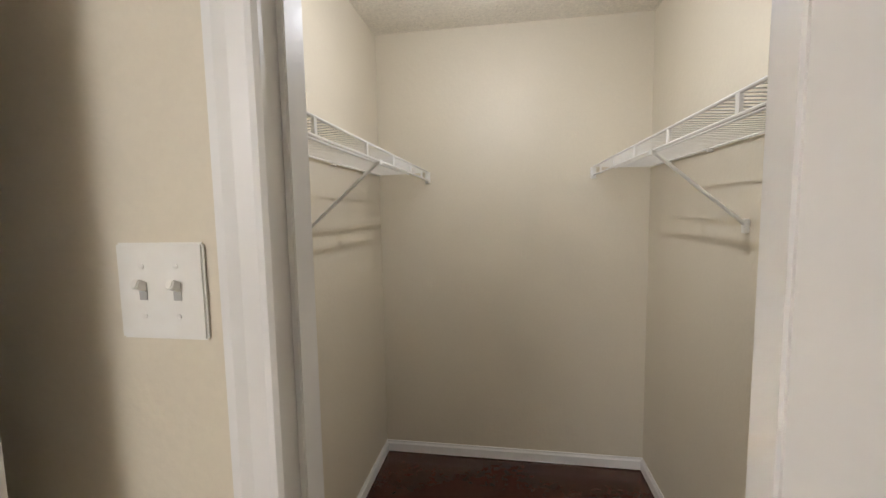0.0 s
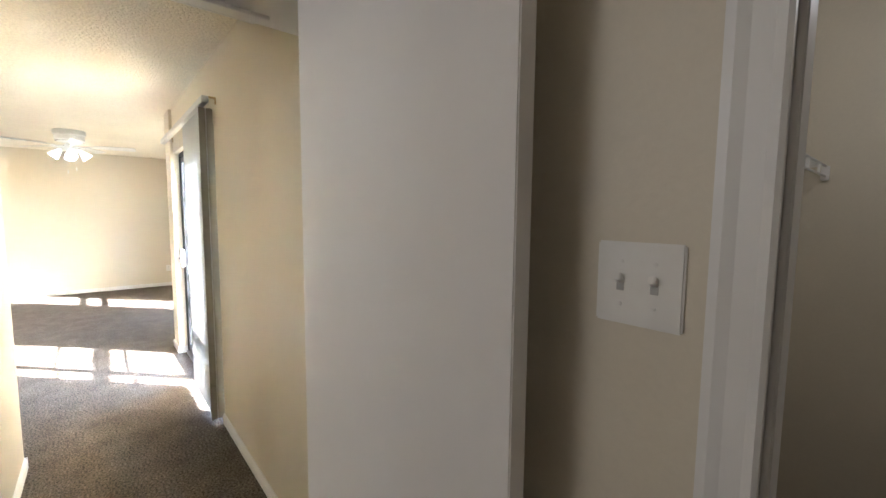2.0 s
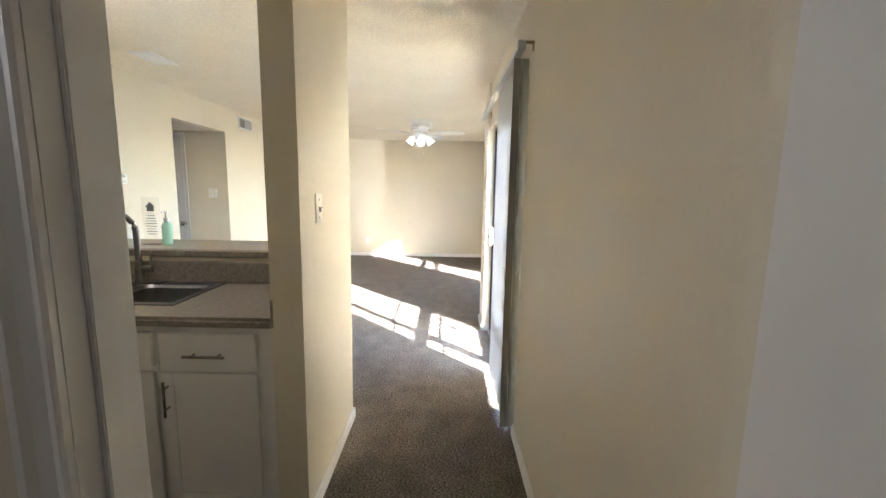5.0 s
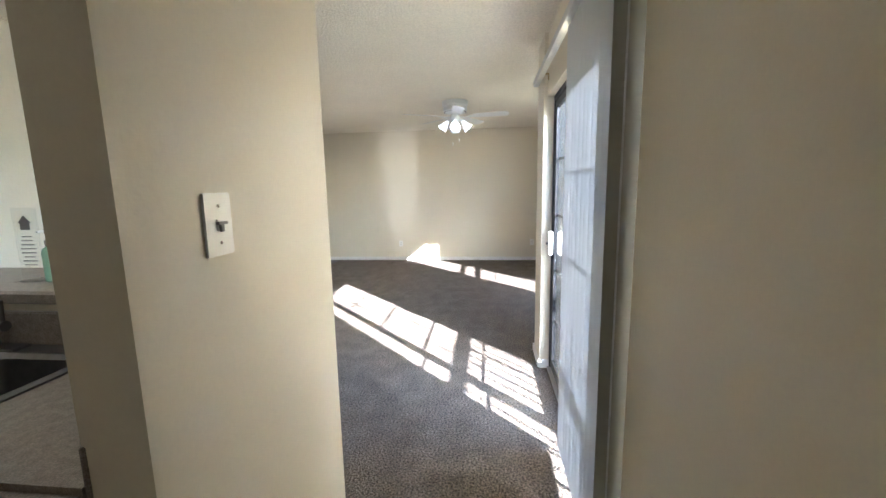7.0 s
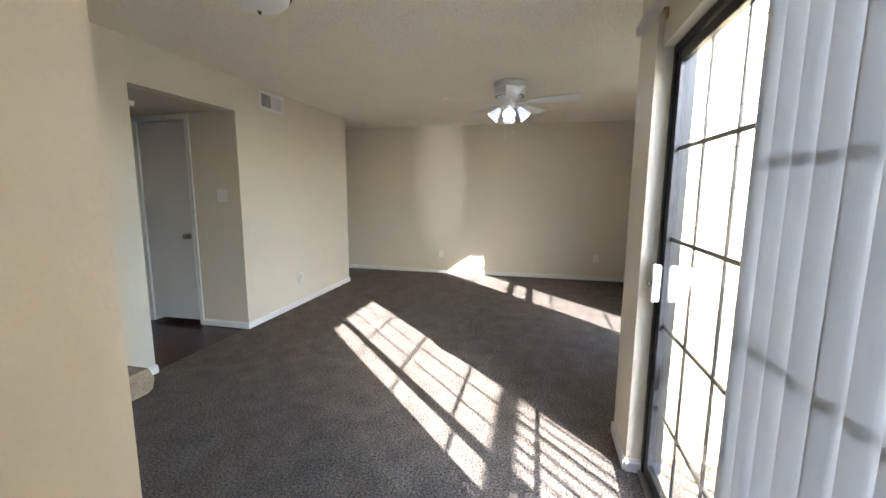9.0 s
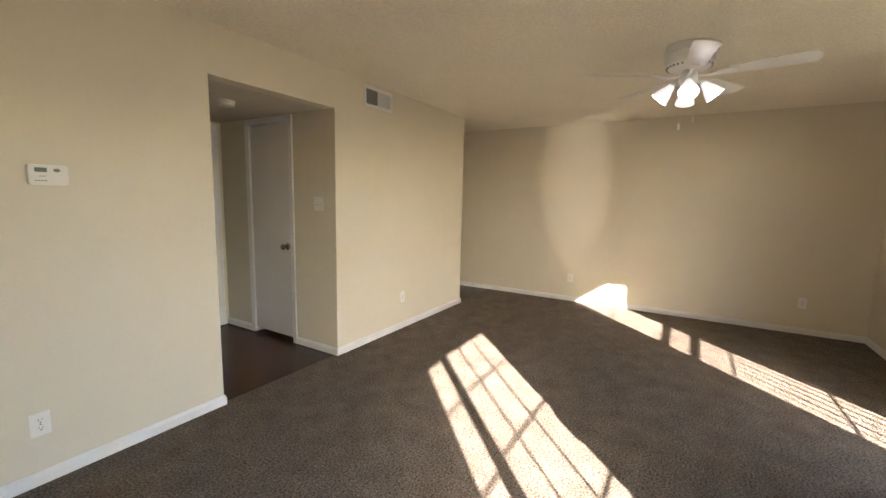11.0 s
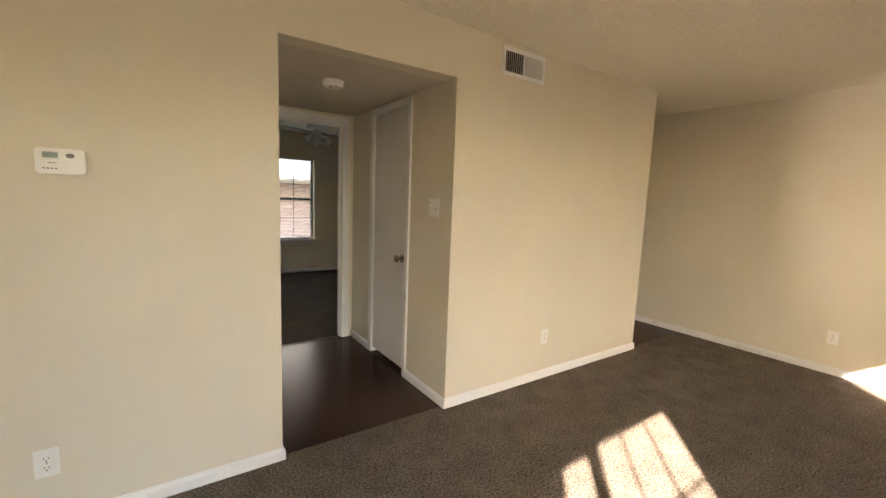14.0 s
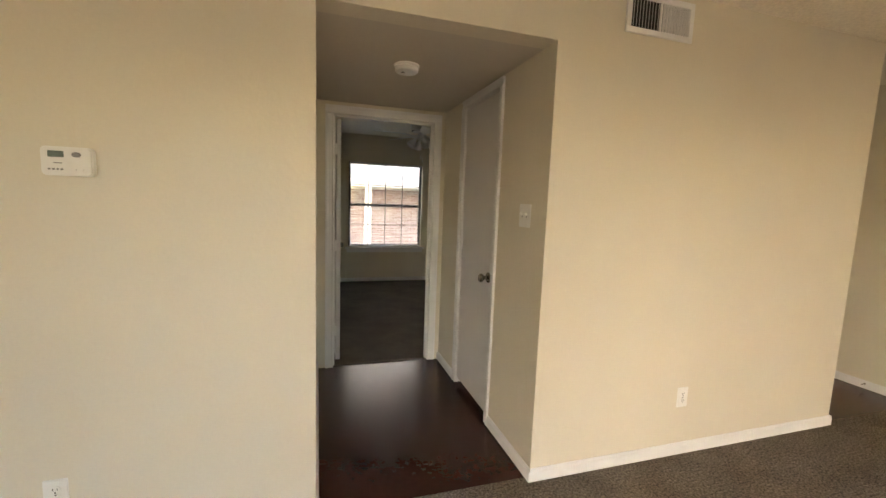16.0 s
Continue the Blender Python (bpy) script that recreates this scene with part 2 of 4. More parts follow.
solid("floor_kitchen", boxes((-3.3, -1.21, -2.9, -0.56, -0.12, -0.006)), WOOD, "dark cherry wood-look vinyl floor", "floor", kind="structure")
solid("floor_closet", boxes((-1.21, 1.5, -2.5, 2.4, -0.12, -0.006)), WOOD, "dark cherry wood-look vinyl floor", "floor", kind="structure")
solid("floor_bedroom", boxes((-8.4, -4.2, -8.1, -4.5, -0.12, 0.004)), BEDCARPET, "grey-brown bedroom carpet", "carpet", kind="structure")

# ---- ceilings ----
solid("ceiling", boxes((-9.75, 1.52, -2.93, 0.64, H, H + 0.15), (-9.75, -5.05, 0.64, 1.65, H, H + 0.15), (-0.75, 0.95, 0.64, 2.45, H, H + 0.15), (-9.75, -8.38, -4.5, -2.93, H, H + 0.15), (-7.0, -6.25, -4.58, -2.93, H, H + 0.15)), CEIL,
      "cream popcorn-textured ceiling", "ceiling", kind="structure")
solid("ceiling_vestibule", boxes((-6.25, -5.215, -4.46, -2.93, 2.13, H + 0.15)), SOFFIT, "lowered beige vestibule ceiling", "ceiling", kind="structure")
solid("ceiling_bedroom", boxes((-8.4, -4.2, -8.15, -4.58, H, H + 0.15)), CEIL, "cream bedroom ceiling", "ceiling", kind="structure")

# ---- walls ----
CX0, CX1 = -0.635, 0.835          # closet sides
wall("wall_switch", (-1.15, -0.19, 0.46, 0.56, 0, H), (0.70, 1.4, 0.46, 0.56, 0, H), (-0.19, 0.70, 0.46, 0.56, 2.05, H))
wall("wall_closet_back", (-0.75, 0.95, 2.32, 2.44, 0, H))
wall("wall_closet_west", (CX0 - 0.115, CX0, 0.56, 2.32, 0, H))
wall("wall_closet_east", (CX1, CX1 + 0.115, 0.56, 2.32, 0, H))
wall("wall_room_door", (-1.25, -1.165, 0.375, 0.62, 0, H), (-1.45, -1.33, -2.4, -0.415, 0, H), (-1.45, -1.165, -0.415, 0.50, 2.05, H))
wall("wall_room_south", (-1.45, 1.4, -2.52, -2.4, 0, H))
wall("wall_room_east", (1.4, 1.52, -2.52, 0.56, 0, H))
wall("wall_hall_north", (-3.07, -1.25, 0.50, 0.64, 0, H), (-4.89, -3.07, 0.50, 0.64, 2.02, H))
wall("wall_slider_west", (-5.22, -4.89, 0.475, 0.64, 0, H), (-5.22, -5.05, 0.64, 1.60, 0, H))
NW = (-7.05, -6.20)               # the north window
wall("wall_living_north", (-9.63, NW[0], 1.45, 1.60, 0, H), (NW[1], -5.22, 1.45, 1.60, 0, H), (NW[0], NW[1], 1.45, 1.60, 2.37, H), (NW[0], NW[1], 1.45, 1.60, 0, 0.10))
wall("wall_living_west", (-9.63, -9.51, -4.5, 1.45, 0, H))
wall("wall_living_south", (-8.50, -6.25, -2.93, -2.81, 0, H), (-5.215, -3.65, -2.93, -2.81, 0, H), (-6.25, -5.215, -2.93, -2.81, 2.13, H))
wall("wall_entry_east", (-8.50, -8.40, -4.5, -2.93, 0, H))
wall("wall_entry_south", (-9.51, -8.50, -4.5, -4.4, 0, H))
wall("wall_vestibule_east", (-5.215, -5.10, -4.46, -2.93, 0, H))
wall("wall_vestibule_west", (-6.365, -6.25, -3.365, -2.93, 0, H), (-6.365, -6.25, -4.46, -4.0, 0, H), (-6.365, -6.25, -4.0, -3.365, 2.085, H))
wall("wall_linen_closet", (-7.0, -6.9, -4.46, -2.93, 0, H))
wall("wall_vestibule_south", (-8.4, -6.165, -4.58, -4.46, 0, H), (-5.325, -4.2, -4.58, -4.46, 0, H), (-6.165, -5.325, -4.58, -4.46, 2.055, H))
BW = (-6.95, -5.715, 0.59, 2.0)   # the bedroom window
wall("wall_bedroom_south", (-8.4, BW[0], -8.15, -8.0, 0, H), (BW[1], -4.2, -8.15, -8.0, 0, H), (BW[0], BW[1], -8.15, -8.0, 0, BW[2]), (BW[0], BW[1], -8.15, -8.0, BW[3], H))
wall("wall_bedroom_west", (-8.4, -8.28, -8.0, -4.58, 0, H))
wall("wall_bedroom_east", (-4.32, -4.2, -8.0, -4.58, 0, H))
wall("wall_kitchen_stub", (-3.222, -2.405, -0.61, -0.482, 0, H), (-2.405, -1.45, -0.61, -0.482, 2.13, H))
wall("wall_kitchen_south", (-3.65, -1.45, -2.52, -2.4, 0, H), (-3.65, -3.53, -2.81, -2.52, 0, H))
wall("wall_bar", (-3.12, -3.0, -2.4, -0.61, 0, 1.045))


# ---- baseboards and casings ----
def base_profile(h=0.066, d=0.013):
    return [(0, 0), (d, 0), (d, h * 0.72), (d * 0.55, h * 0.86), (d * 0.4, h), (0, h)]


def baseboard(axis, at, side, a, b):
    """A strip along axis from a to b, against the face at, standing out to side (+1 or -1)."""
    o = [(at + side * p, z) for p, z in base_profile()]
    return prism(o, axis, a, b)


bases = [("x", -2.81, 1, -8.50, -6.25), ("x", -2.81, 1, -5.215, -3.65), ("y", -9.51, 1, -4.4, 1.45), ("x", 1.45, -1, -9.5, -5.22),
         ("x", 0.50, -1, -3.08, -1.25), ("x", 0.475, -1, -5.22, -4.89), ("x", -0.482, 1, -3.222, -2.405), ("y", -2.405, 1, -0.61, -0.469),
         ("y", -3.222, -1, -0.61, -0.469), ("y", -6.25, 1, -3.35, -2.797), ("y", -6.25, 1, -4.46, -4.02), ("y", -5.215, -1, -4.46, -2.797),
         ("x", -8.0, 1, -8.28, -4.32), ("y", -8.28, 1, -8.0, -4.58), ("x", 2.32, -1, CX0, CX1), ("y", CX0, 1, 0.56, 2.32),
         ("y", CX1, -1, 0.56, 2.32), ("y", -8.50, -1, -4.4, -2.797), ("x", 0.46, -1, -1.15, -0.228), ("y", -1.33, 1, -2.4, -0.46),
         ("y", -4.89, 1, 0.475, 0.56), ("y", -5.22, -1, 0.462, 1.45), ("y", -3.65, -1, -2.81, -2.52)]
for a in bases:
    solid("baseboard", baseboard(*a), WHITE, "white painted wooden baseboard", "baseboard", kind="structure")


def casing_set(name, axis, face, side, a, b, top, w=0.066, left=True, right=True):
    """Moulded casing round an opening a..b on a wall face."""
    d = 0.016 * side
    prof = lambda o, s: [(o, face), (o + s * w, face), (o + s * w, face + d), (o + s * w * 0.82, face + d), (o + s * w * 0.6, face + d * 0.72), (o + s * w * 0.25, face + d * 0.6), (o + s * w * 0.08, face + d * 0.8), (o, face + d * 0.5)]
    bms = []
    for o, s, on in ((a, -1, left), (b, 1, right)):
        if on:
            p = prof(o, s)
            bms.append(prism(p if axis == "x" else [(q[1], q[0]) for q in p], "z", 0, top))
    p = [(q[1], q[0]) for q in prof(top, 1)]
    bms.append(prism(p, axis, a - w * left, b + w * right))
    return solid(name, merged(*bms), WHITE, "white moulded wooden door casing", "trim", kind="structure")


# ---- the closet opening ----
casing_set("trim_closet", "x", 0.46, -1, -0.166, 0.70, 2.05, w=0.06)
solid("trim_closet_jamb", boxes((-0.19, -0.172, 0.462, 0.558, 0, 2.05), (0.682, 0.70, 0.462, 0.558, 0, 2.05), (-0.172, 0.682, 0.462, 0.558, 2.032, 2.05),
      (-0.172, -0.162, 0.497, 0.545, 0, 2.032), (0.671, 0.682, 0.497, 0.545, 0, 2.032), bevel=0.002), WHITE, "white closet door jamb with stop", "trim", kind="structure")

# ---- the room door ----
casing_set("trim_room_door", "y", -1.33, 1, -0.398, 0.30, 2.035, right=False, w=0.06)
casing_set("trim_hall_side", "y", -1.45, -1, -0.402, 0.30, 2.035, right=False, w=0.06)
solid("trim_room_jamb", boxes((-1.448, -1.332, -0.415, -0.398, 0, 2.05), (-1.45, -1.17, -0.385, 0.495, 2.035, 2.05),
      (-1.40, -1.37, -0.398, -0.388, 0, 2.035), (-1.40, -1.37, -0.388, 0.32, 2.023, 2.035), bevel=0.002), WHITE, "white door jamb with stop", "trim", kind="structure")


def knob_bm(at, axis, s):
    """A round door knob with rose, standing out along axis by sign s."""
    prof = [(0.033, 0), (0.033, s * 0.004), (0.026, s * 0.010), (0.012, s * 0.014), (0.011, s * 0.032), (0.020, s * 0.037), (0.0265, s * 0.047), (0.027, s * 0.056), (0.021, s * 0.064), (0.006, s * 0.067)]
    return lathe(prof, 28, axis, at)


def hinge_bm(x, y, z):
    bm = lathe([(0.006, z - 0.045), (0.006, z + 0.045)], 12, "z", (x, y, 0))
    return bm


door = thing("door_1", (-0.79, 0.35, 0), "white flush interior door standing wide open", "door", kind="structure")
O = Matrix.Translation((0.79, -0.35, 0))
part("leaf", move(boxes((-1.164, -0.42, 0.325, 0.36, 0.012, 2.03), bevel=0.002), O), DOORW, door, "white painted flush door leaf")
k = part("knob", move(knob_bm((-0.483, 0.325, 0.93), "y", -1), O), NICKEL, door, "satin nickel round knob", True)
part("knob", move(knob_bm((-0.483, 0.36, 0.93), "y", 1), O), NICKEL, door, "satin nickel round knob", True)
part("latch_plate", move(boxes((-0.421, -0.4185, 0.331, 0.354, 0.90, 0.96), bevel=0.0005), O), BRASS, door)
for z in (0.25, 1.02, 1.8):
    part("hinge", move(hinge_bm(-1.160, 0.366, z), O), NICKEL, door)
solid("strike_plate", boxes((-1.372, -1.318, -0.3995, -0.3965, 0.92, 0.985), (-1.318, -1.308, -0.404, -0.3965, 0.935, 0.97), bevel=0.001), NICKEL, "worn nickel strike plate on the door jamb", "strike plate")
side_door = thing("door_2", (0.63, 0.33, 0), "white flush door standing partly across the closet opening", "door", kind="structure")
part("leaf", move(boxes((0.263, 1.00, 0.311, 0.346, 0.012, 2.03), bevel=0.003), Matrix.Translation((-0.63, -0.33, 0))), DOORW, side_door)


# ---- switch plates, outlets ----
def plate(name, place, rot, w, h, label, category, kind_of):
    """A cover plate in the plane y = 0 facing -y before the turn rot about z."""
    t = thing(name, (0, 0, 0), label, category)
    part("cover", boxes((-w / 2, w / 2, -0.006, 0.0, -h / 2, h / 2), bevel=0.0025), PLATE, t)
    if kind_of in ("toggle2", "toggle1"):
        for x in ((-0.023, 0.023) if kind_of == "toggle2" else (0,)):
            part("slot", boxes((x - 0.0052, x + 0.0052, -0.0068, -0.005, -0.0105, 0.0105)), SLOTGREY, t)
            bm = boxes((x - 0.0048, x + 0.0048, -0.020, -0.002, -0.0055, 0.0055), bevel=0.0015)
            part("toggle", move(bm, Matrix.Translation((0, 0, 0.003)) @ Matrix.Rotation(radians(-24), 4, "X")), PLATE, t)
            for z in (-0.03, 0.03):
                part("screw", lathe([(0.0032, -0.0055), (0.0032, -0.0072), (0.001, -0.0078)], 10, "y", (x, 0, z)), PLATE, t)
    if kind_of == "duplex":
        for z in (-0.019, 0.019):
            part("receptacle", lathe([(0.0165, -0.005), (0.0165, -0.0078), (0.0155, -0.0085)], 20, "y", (0, 0, z)), PLATE, t)
            part("slot", boxes((-0.0075, -0.0055, -0.0092, -0.007, z - 0.001, z + 0.008), (0.0055, 0.0075, -0.0092, -0.007, z - 0.001, z + 0.007), (-0.0025, 0.0025, -0.0092, -0.007, z - 0.011, z - 0.006)), DARK, t)
        part("screw", lathe([(0.0032, -0.0055), (0.0032, -0.0075), (0.001, -0.008)], 10, "y"), NICKEL, t)
    if kind_of == "phone":
        part("jack", boxes((-0.010, 0.010, -0.009, -0.005, -0.013, 0.011), bevel=0.001), PLATE, t)
        part("opening", boxes((-0.006, 0.006, -0.0102, -0.008, -0.008, 0.004)), DARK, t)
        part("mounting_hook", boxes((-0.015, 0.015, -0.016, -0.008, 0.0, 0.006), (-0.005, 0.005, -0.014, -0.008, -0.015, 0.0), bevel=0.001), GREYTXT, t, "dark metal handset hook")
        for z in (-0.038, 0.038):
            part("screw", lathe([(0.0035, -0.0055), (0.0035, -0.0075), (0.001, -0.008)], 10, "y", (0, 0, z)), NICKEL, t)
    t.matrix_basis = pose(*place, 0, 0, rot)
    return t


plate("light_switch", (-0.312, 0.46, 1.359), 0, 0.117, 0.116, "white double toggle switch plate beside the closet opening", "light switch", "toggle2")
plate("phone_jack", (-2.630, -0.482, 1.339), 180, 0.088, 0.130, "white wall phone jack plate on the hall wall", "phone jack", "phone")
plate("light_switch", (-6.25, -3.013, 1.336), 90, 0.117, 0.120, "white double toggle switch plate in the vestibule", "light switch", "toggle2")
for p, r, l in (((-9.51, -1.59, 0.325), 90, "white duplex wall outlet near the sun patch"), ((-9.51, 0.909, 0.345), 90, "white duplex wall outlet on the end wall"),
                ((-7.198, -2.81, 0.342), 180, "white duplex wall outlet below the air vent"), ((-4.328, -2.81, 0.30), 180, "white duplex wall outlet below the thermostat")):
    tagged(plate("outlet", p, r, 0.075, 0.117, l, "outlet", "duplex"), group="wall outlets")

# ---- thermostat ----
th = thing("thermostat", (-4.44, -2.81, 1.478), "white digital wall thermostat with a small grey display", "thermostat")
part("back_plate", boxes((-0.062, 0.062, 0, 0.010, -0.040, 0.040), bevel=0.003), PLATE, th)
def rounded(w, h, r, bow):
    """The outline of a plate with round corners and slightly bowed long sides."""
    pts = []
    for cx, cz, a0 in ((w - r, h - r, 0), (r - w, h - r, 90), (r - w, r - h, 180), (w - r, r - h, 270)):
        for k in range(6):
            a = radians(a0 + 18 * k)
            pts.append((cx + r * math.cos(a), (cz + r * math.sin(a)) * (1 + bow * (1 - ((cx + r * math.cos(a)) / w) ** 2))))
    return pts


part("body", merged(prism(rounded(0.070, 0.046, 0.013, 0.05), "y", 0.008, 0.028), prism(rounded(0.067, 0.043, 0.012, 0.05), "y", 0.027, 0.034)), PLATE, th, "rounded white plastic case")
part("display", boxes((0.006, 0.048, 0.033, 0.0355, 0.012, 0.032), bevel=0.001), LCD, th, "grey liquid crystal display")
part("dial", move(lathe([(0.011, 0.033), (0.011, 0.0365), (0.009, 0.0375)], 20, "y"), Matrix.Translation((-0.028, 0, 0.022)) @ Matrix.Diagonal((1.15, 1, 0.75, 1))), GREYTXT, th)
for x in (0.046, 0.035, 0.024, 0.013):
    part("button", boxes((x - 0.0035, x + 0.0035, 0.033, 0.036, -0.029, -0.024), bevel=0.0008), GREYTXT, th)
for x in (-0.018, -0.038):
    part("button", boxes((x - 0.008, x + 0.008, 0.033, 0.0365, -0.032, -0.022), bevel=0.0012), PLATE, th)
part("print", boxes((0.012, 0.034, 0.0335, 0.0345, -0.008, -0.005)), GREYTXT, th)

# ---- wall vent and ceiling vent ----
vent = thing("air_vent", (-6.80, -2.81, 2.31), "white metal wall register with curved louvres", "air vent")
part("frame", boxes((-0.2, 0.2, 0, 0.012, 0.065, 0.092), (-0.2, 0.2, 0, 0.012, -0.092, -0.065), (-0.2, -0.172, 0, 0.012, -0.065, 0.065), (0.172, 0.2, 0, 0.012, -0.065, 0.065), (-0.006, 0.006, 0, 0.010, -0.065, 0.065), bevel=0.002), WHITE, vent)
part("backing", boxes((-0.172, 0.172, 0.0005, 0.002, -0.065, 0.065)), DARK, vent)
for i in range(9):
    x = 0.160 - i * 0.0178
    part("slat", move(boxes((-0.006, 0.006, -0.001, 0.001, -0.064, 0.064)), Matrix.Translation((x, 0.0075, 0)) @ Matrix.Rotation(radians(50), 4, "Z")), WHITE, vent)
    part("slat", move(boxes((-0.006, 0.006, -0.001, 0.001, -0.064, 0.064)), Matrix.Translation((-x, 0.0075, 0)) @ Matrix.Rotation(radians(-66), 4, "Z")), WHITE, vent)
cv = thing("ceiling_vent", (-4.27, -2.29, H), "white ceiling air register with slats", "air vent")
part("frame", boxes((-0.16, 0.16, 0.065, 0.09, -0.012, 0), (-0.16, 0.16, -0.09, -0.065, -0.012, 0), (-0.16, -0.135, -0.065, 0.065, -0.012, 0), (0.135, 0.16, -0.065, 0.065, -0.012, 0), bevel=0.002), WHITE, cv)
part("backing", boxes((-0.135, 0.135, -0.065, 0.065, -0.003, -0.001)), DARK, cv)
for i in range(8):
    y = -0.055 + i * 0.0157
    part("slat", move(boxes((-0.134, 0.134, -0.007, 0.007, -0.0006, 0.0006)), Matrix.Translation((0, y, -0.007)) @ Matrix.Rotation(radians(30), 4, "X")), WHITE, cv)

# ---- smoke detector ----
sd = thing("smoke_detector", (-5.69, -3.42, 2.13), "round white smoke detector on the vestibule ceiling", "smoke detector")
part("mount", lathe([(0.068, 0), (0.070, -0.006), (0.068, -0.012)], 32), PLATE, sd, smooth=True)
part("cover", lathe([(0.060, -0.012), (0.064, -0.016), (0.063, -0.034), (0.055, -0.041), (0.02, -0.043)], 32), PLATE, sd, smooth=True)
part("button", lathe([(0.009, -0.042), (0.009, -0.0455), (0.006, -0.0465)], 14, "z", (0.022, 0.01, 0)), GREYTXT, sd)

# ---- closet and linen doors of the vestibule ----
casing_set("trim_linen", "y", -6.25, 1, -3.975, -3.39, 2.07, w=0.05)
solid("trim_linen_jamb", boxes((-6.363, -6.252, -4.0, -3.975, 0, 2.085), (-6.363, -6.252, -3.39, -3.365, 0, 2.085), (-6.363, -6.252, -3.975, -3.39, 2.07, 2.085)), WHITE, "white linen closet jamb", "trim", kind="structure")
ld = thing("door_3", (-6.27, -3.68, 0), "closed white flush linen closet door with nickel knob", "door", kind="structure")
O = Matrix.Translation((6.27, 3.68, 0))
part("leaf", move(boxes((-6.29, -6.256, -3.972, -3.393, 0.045, 2.058), bevel=0.002), O), DOORW, ld, "white painted flush leaf")
part("knob", move(knob_bm((-6.256, -3.455, 0.925), "x", 1), O), NICKEL, ld, "satin nickel round knob", True)
part("latch_plate", move(boxes((-6.2565, -6.2545, -3.404, -3.394, 0.90, 0.955)), O), NICKEL, ld)
for z in (0.3, 1.77):
    part("hinge", move(merged(hinge_bm(-6.246, -3.975, z), boxes((-6.2555, -6.252, -3.972, -3.95, z - 0.04, z + 0.04))), O), WHITE, ld, "hinge painted over white")

# ---- bedroom door ----
casing_set("trim_bedroom", "x", -4.46, 1, -6.145, -5.345, 2.035)
solid("trim_bedroom_jamb", boxes((-6.165, -6.145, -4.578, -4.462, 0, 2.055), (-5.345, -5.325, -4.578, -4.462, 0, 2.055), (-6.145, -5.345, -4.578, -4.462, 2.035, 2.055),
      (-6.145, -6.133, -4.53, -4.495, 0, 2.035), (-5.357, -5.345, -4.53, -4.495, 0, 2.035), (-6.133, -5.357, -4.53, -4.495, 2.023, 2.035), bevel=0.002), WHITE, "white bedroom door jamb", "trim", kind="structure")
bd = thing("door_4", (-5.37, -4.97, 0), "white flush bedroom door standing wide open", "door", kind="structure")
O = Matrix.Translation((5.37, 4.97, 0))
part("leaf", move(boxes((-5.405, -5.37, -5.35, -4.585, 0.012, 2.025), bevel=0.002), O), DOORW, bd)
part("knob", move(knob_bm((-5.405, -5.29, 0.93), "x", -1), O), NICKEL, bd, "satin nickel round knob", True)
for z in (0.28, 1.0, 1.78):
    part("hinge", move(boxes((-5.372, -5.358, -4.6, -4.54, z - 0.045, z + 0.045), bevel=0.001), O), WHITE, bd)

# ---- wire shelves ----
def wire_shelf(wall_x, s, y0, y1, label):
    """A ventilated wire shelf on a side wall; s points from the wall into the closet."""
    d = 0.288
    sh = thing("wire_shelf", (wall_x, (y0 + y1) / 2, 1.66), label, "shelf", "wire closet shelves")
    L = (y1 - y0) / 2
    r = 0.0046
    part("back_rail", tube([(s * 0.012, -L, 0), (s * 0.012, L, 0)], r), PLATE, sh)
    part("front_rail", tube([(s * d, -L, 0.012), (s * d, L, 0.012)], r), PLATE, sh)
    part("lip_rail", tube([(s * d, -L, -0.032), (s * d, L, -0.032)], r), PLATE, sh)
    part("middle_rail", tube([(s * d * 0.62, -L, 0.002), (s * d * 0.62, L, 0.002)], r * 0.8), PLATE, sh)
    n = int(2 * L / 0.029)
    me = mesh_of("deck_wire", tube([(s * 0.008, 0, 0.004), (s * d * 0.55, 0, 0.006), (s * d, 0, 0.012)], 0.0021, 6), PLATE)
    for i in range(n + 1):
        o = new("deck_wire", me)
        o.parent = sh
        o.location = (0, -L + 0.004 + i * (2 * L - 0.008) / n, 0)
    for f in (-0.62, -0.2, 0.16, 0.5, 0.8):
        part("lip_tie", boxes((s * d - 0.004, s * d + 0.004, f * L - 0.008, f * L + 0.008, -0.035, 0.011), bevel=0.001), PLATE, sh)
    for yb in (1.42 - (y0 + y1) / 2,):
        bm = tube([(s * d, yb, -0.034), (s * 0.012, yb + 0.012, -0.265)], 0.0062, 8)
        bm = merged(bm, boxes((min(0, s * 0.014), max(0, s * 0.014), yb, yb + 0.024, -0.295, -0.250), bevel=0.002), boxes((s * d - 0.008, s * d + 0.008, yb - 0.012, yb + 0.012, -0.046, -0.026), bevel=0.002))
        part("brace", bm, PLATE, sh, "diagonal white support brace", True)
    part("end_clip", boxes((s * d - 0.014, s * d + 0.014, L - 0.006, L + 0.009, -0.05, 0.012), bevel=0.002), PLATE, sh)
    for f in (-0.7, -0.2, 0.25, 0.7):
        part("wall_clip", boxes((min(0, s * 0.02), max(0, s * 0.02), f * L - 0.008, f * L + 0.008, -0.012, 0.008), bevel=0.002), PLATE, sh)
    return sh


wire_shelf(CX0, 1, 0.62, 2.308, "white vinyl-coated wire closet shelf on the west closet wall")
wire_shelf(CX1, -1, 0.62, 2.308, "white vinyl-coated wire closet shelf on the east closet wall")


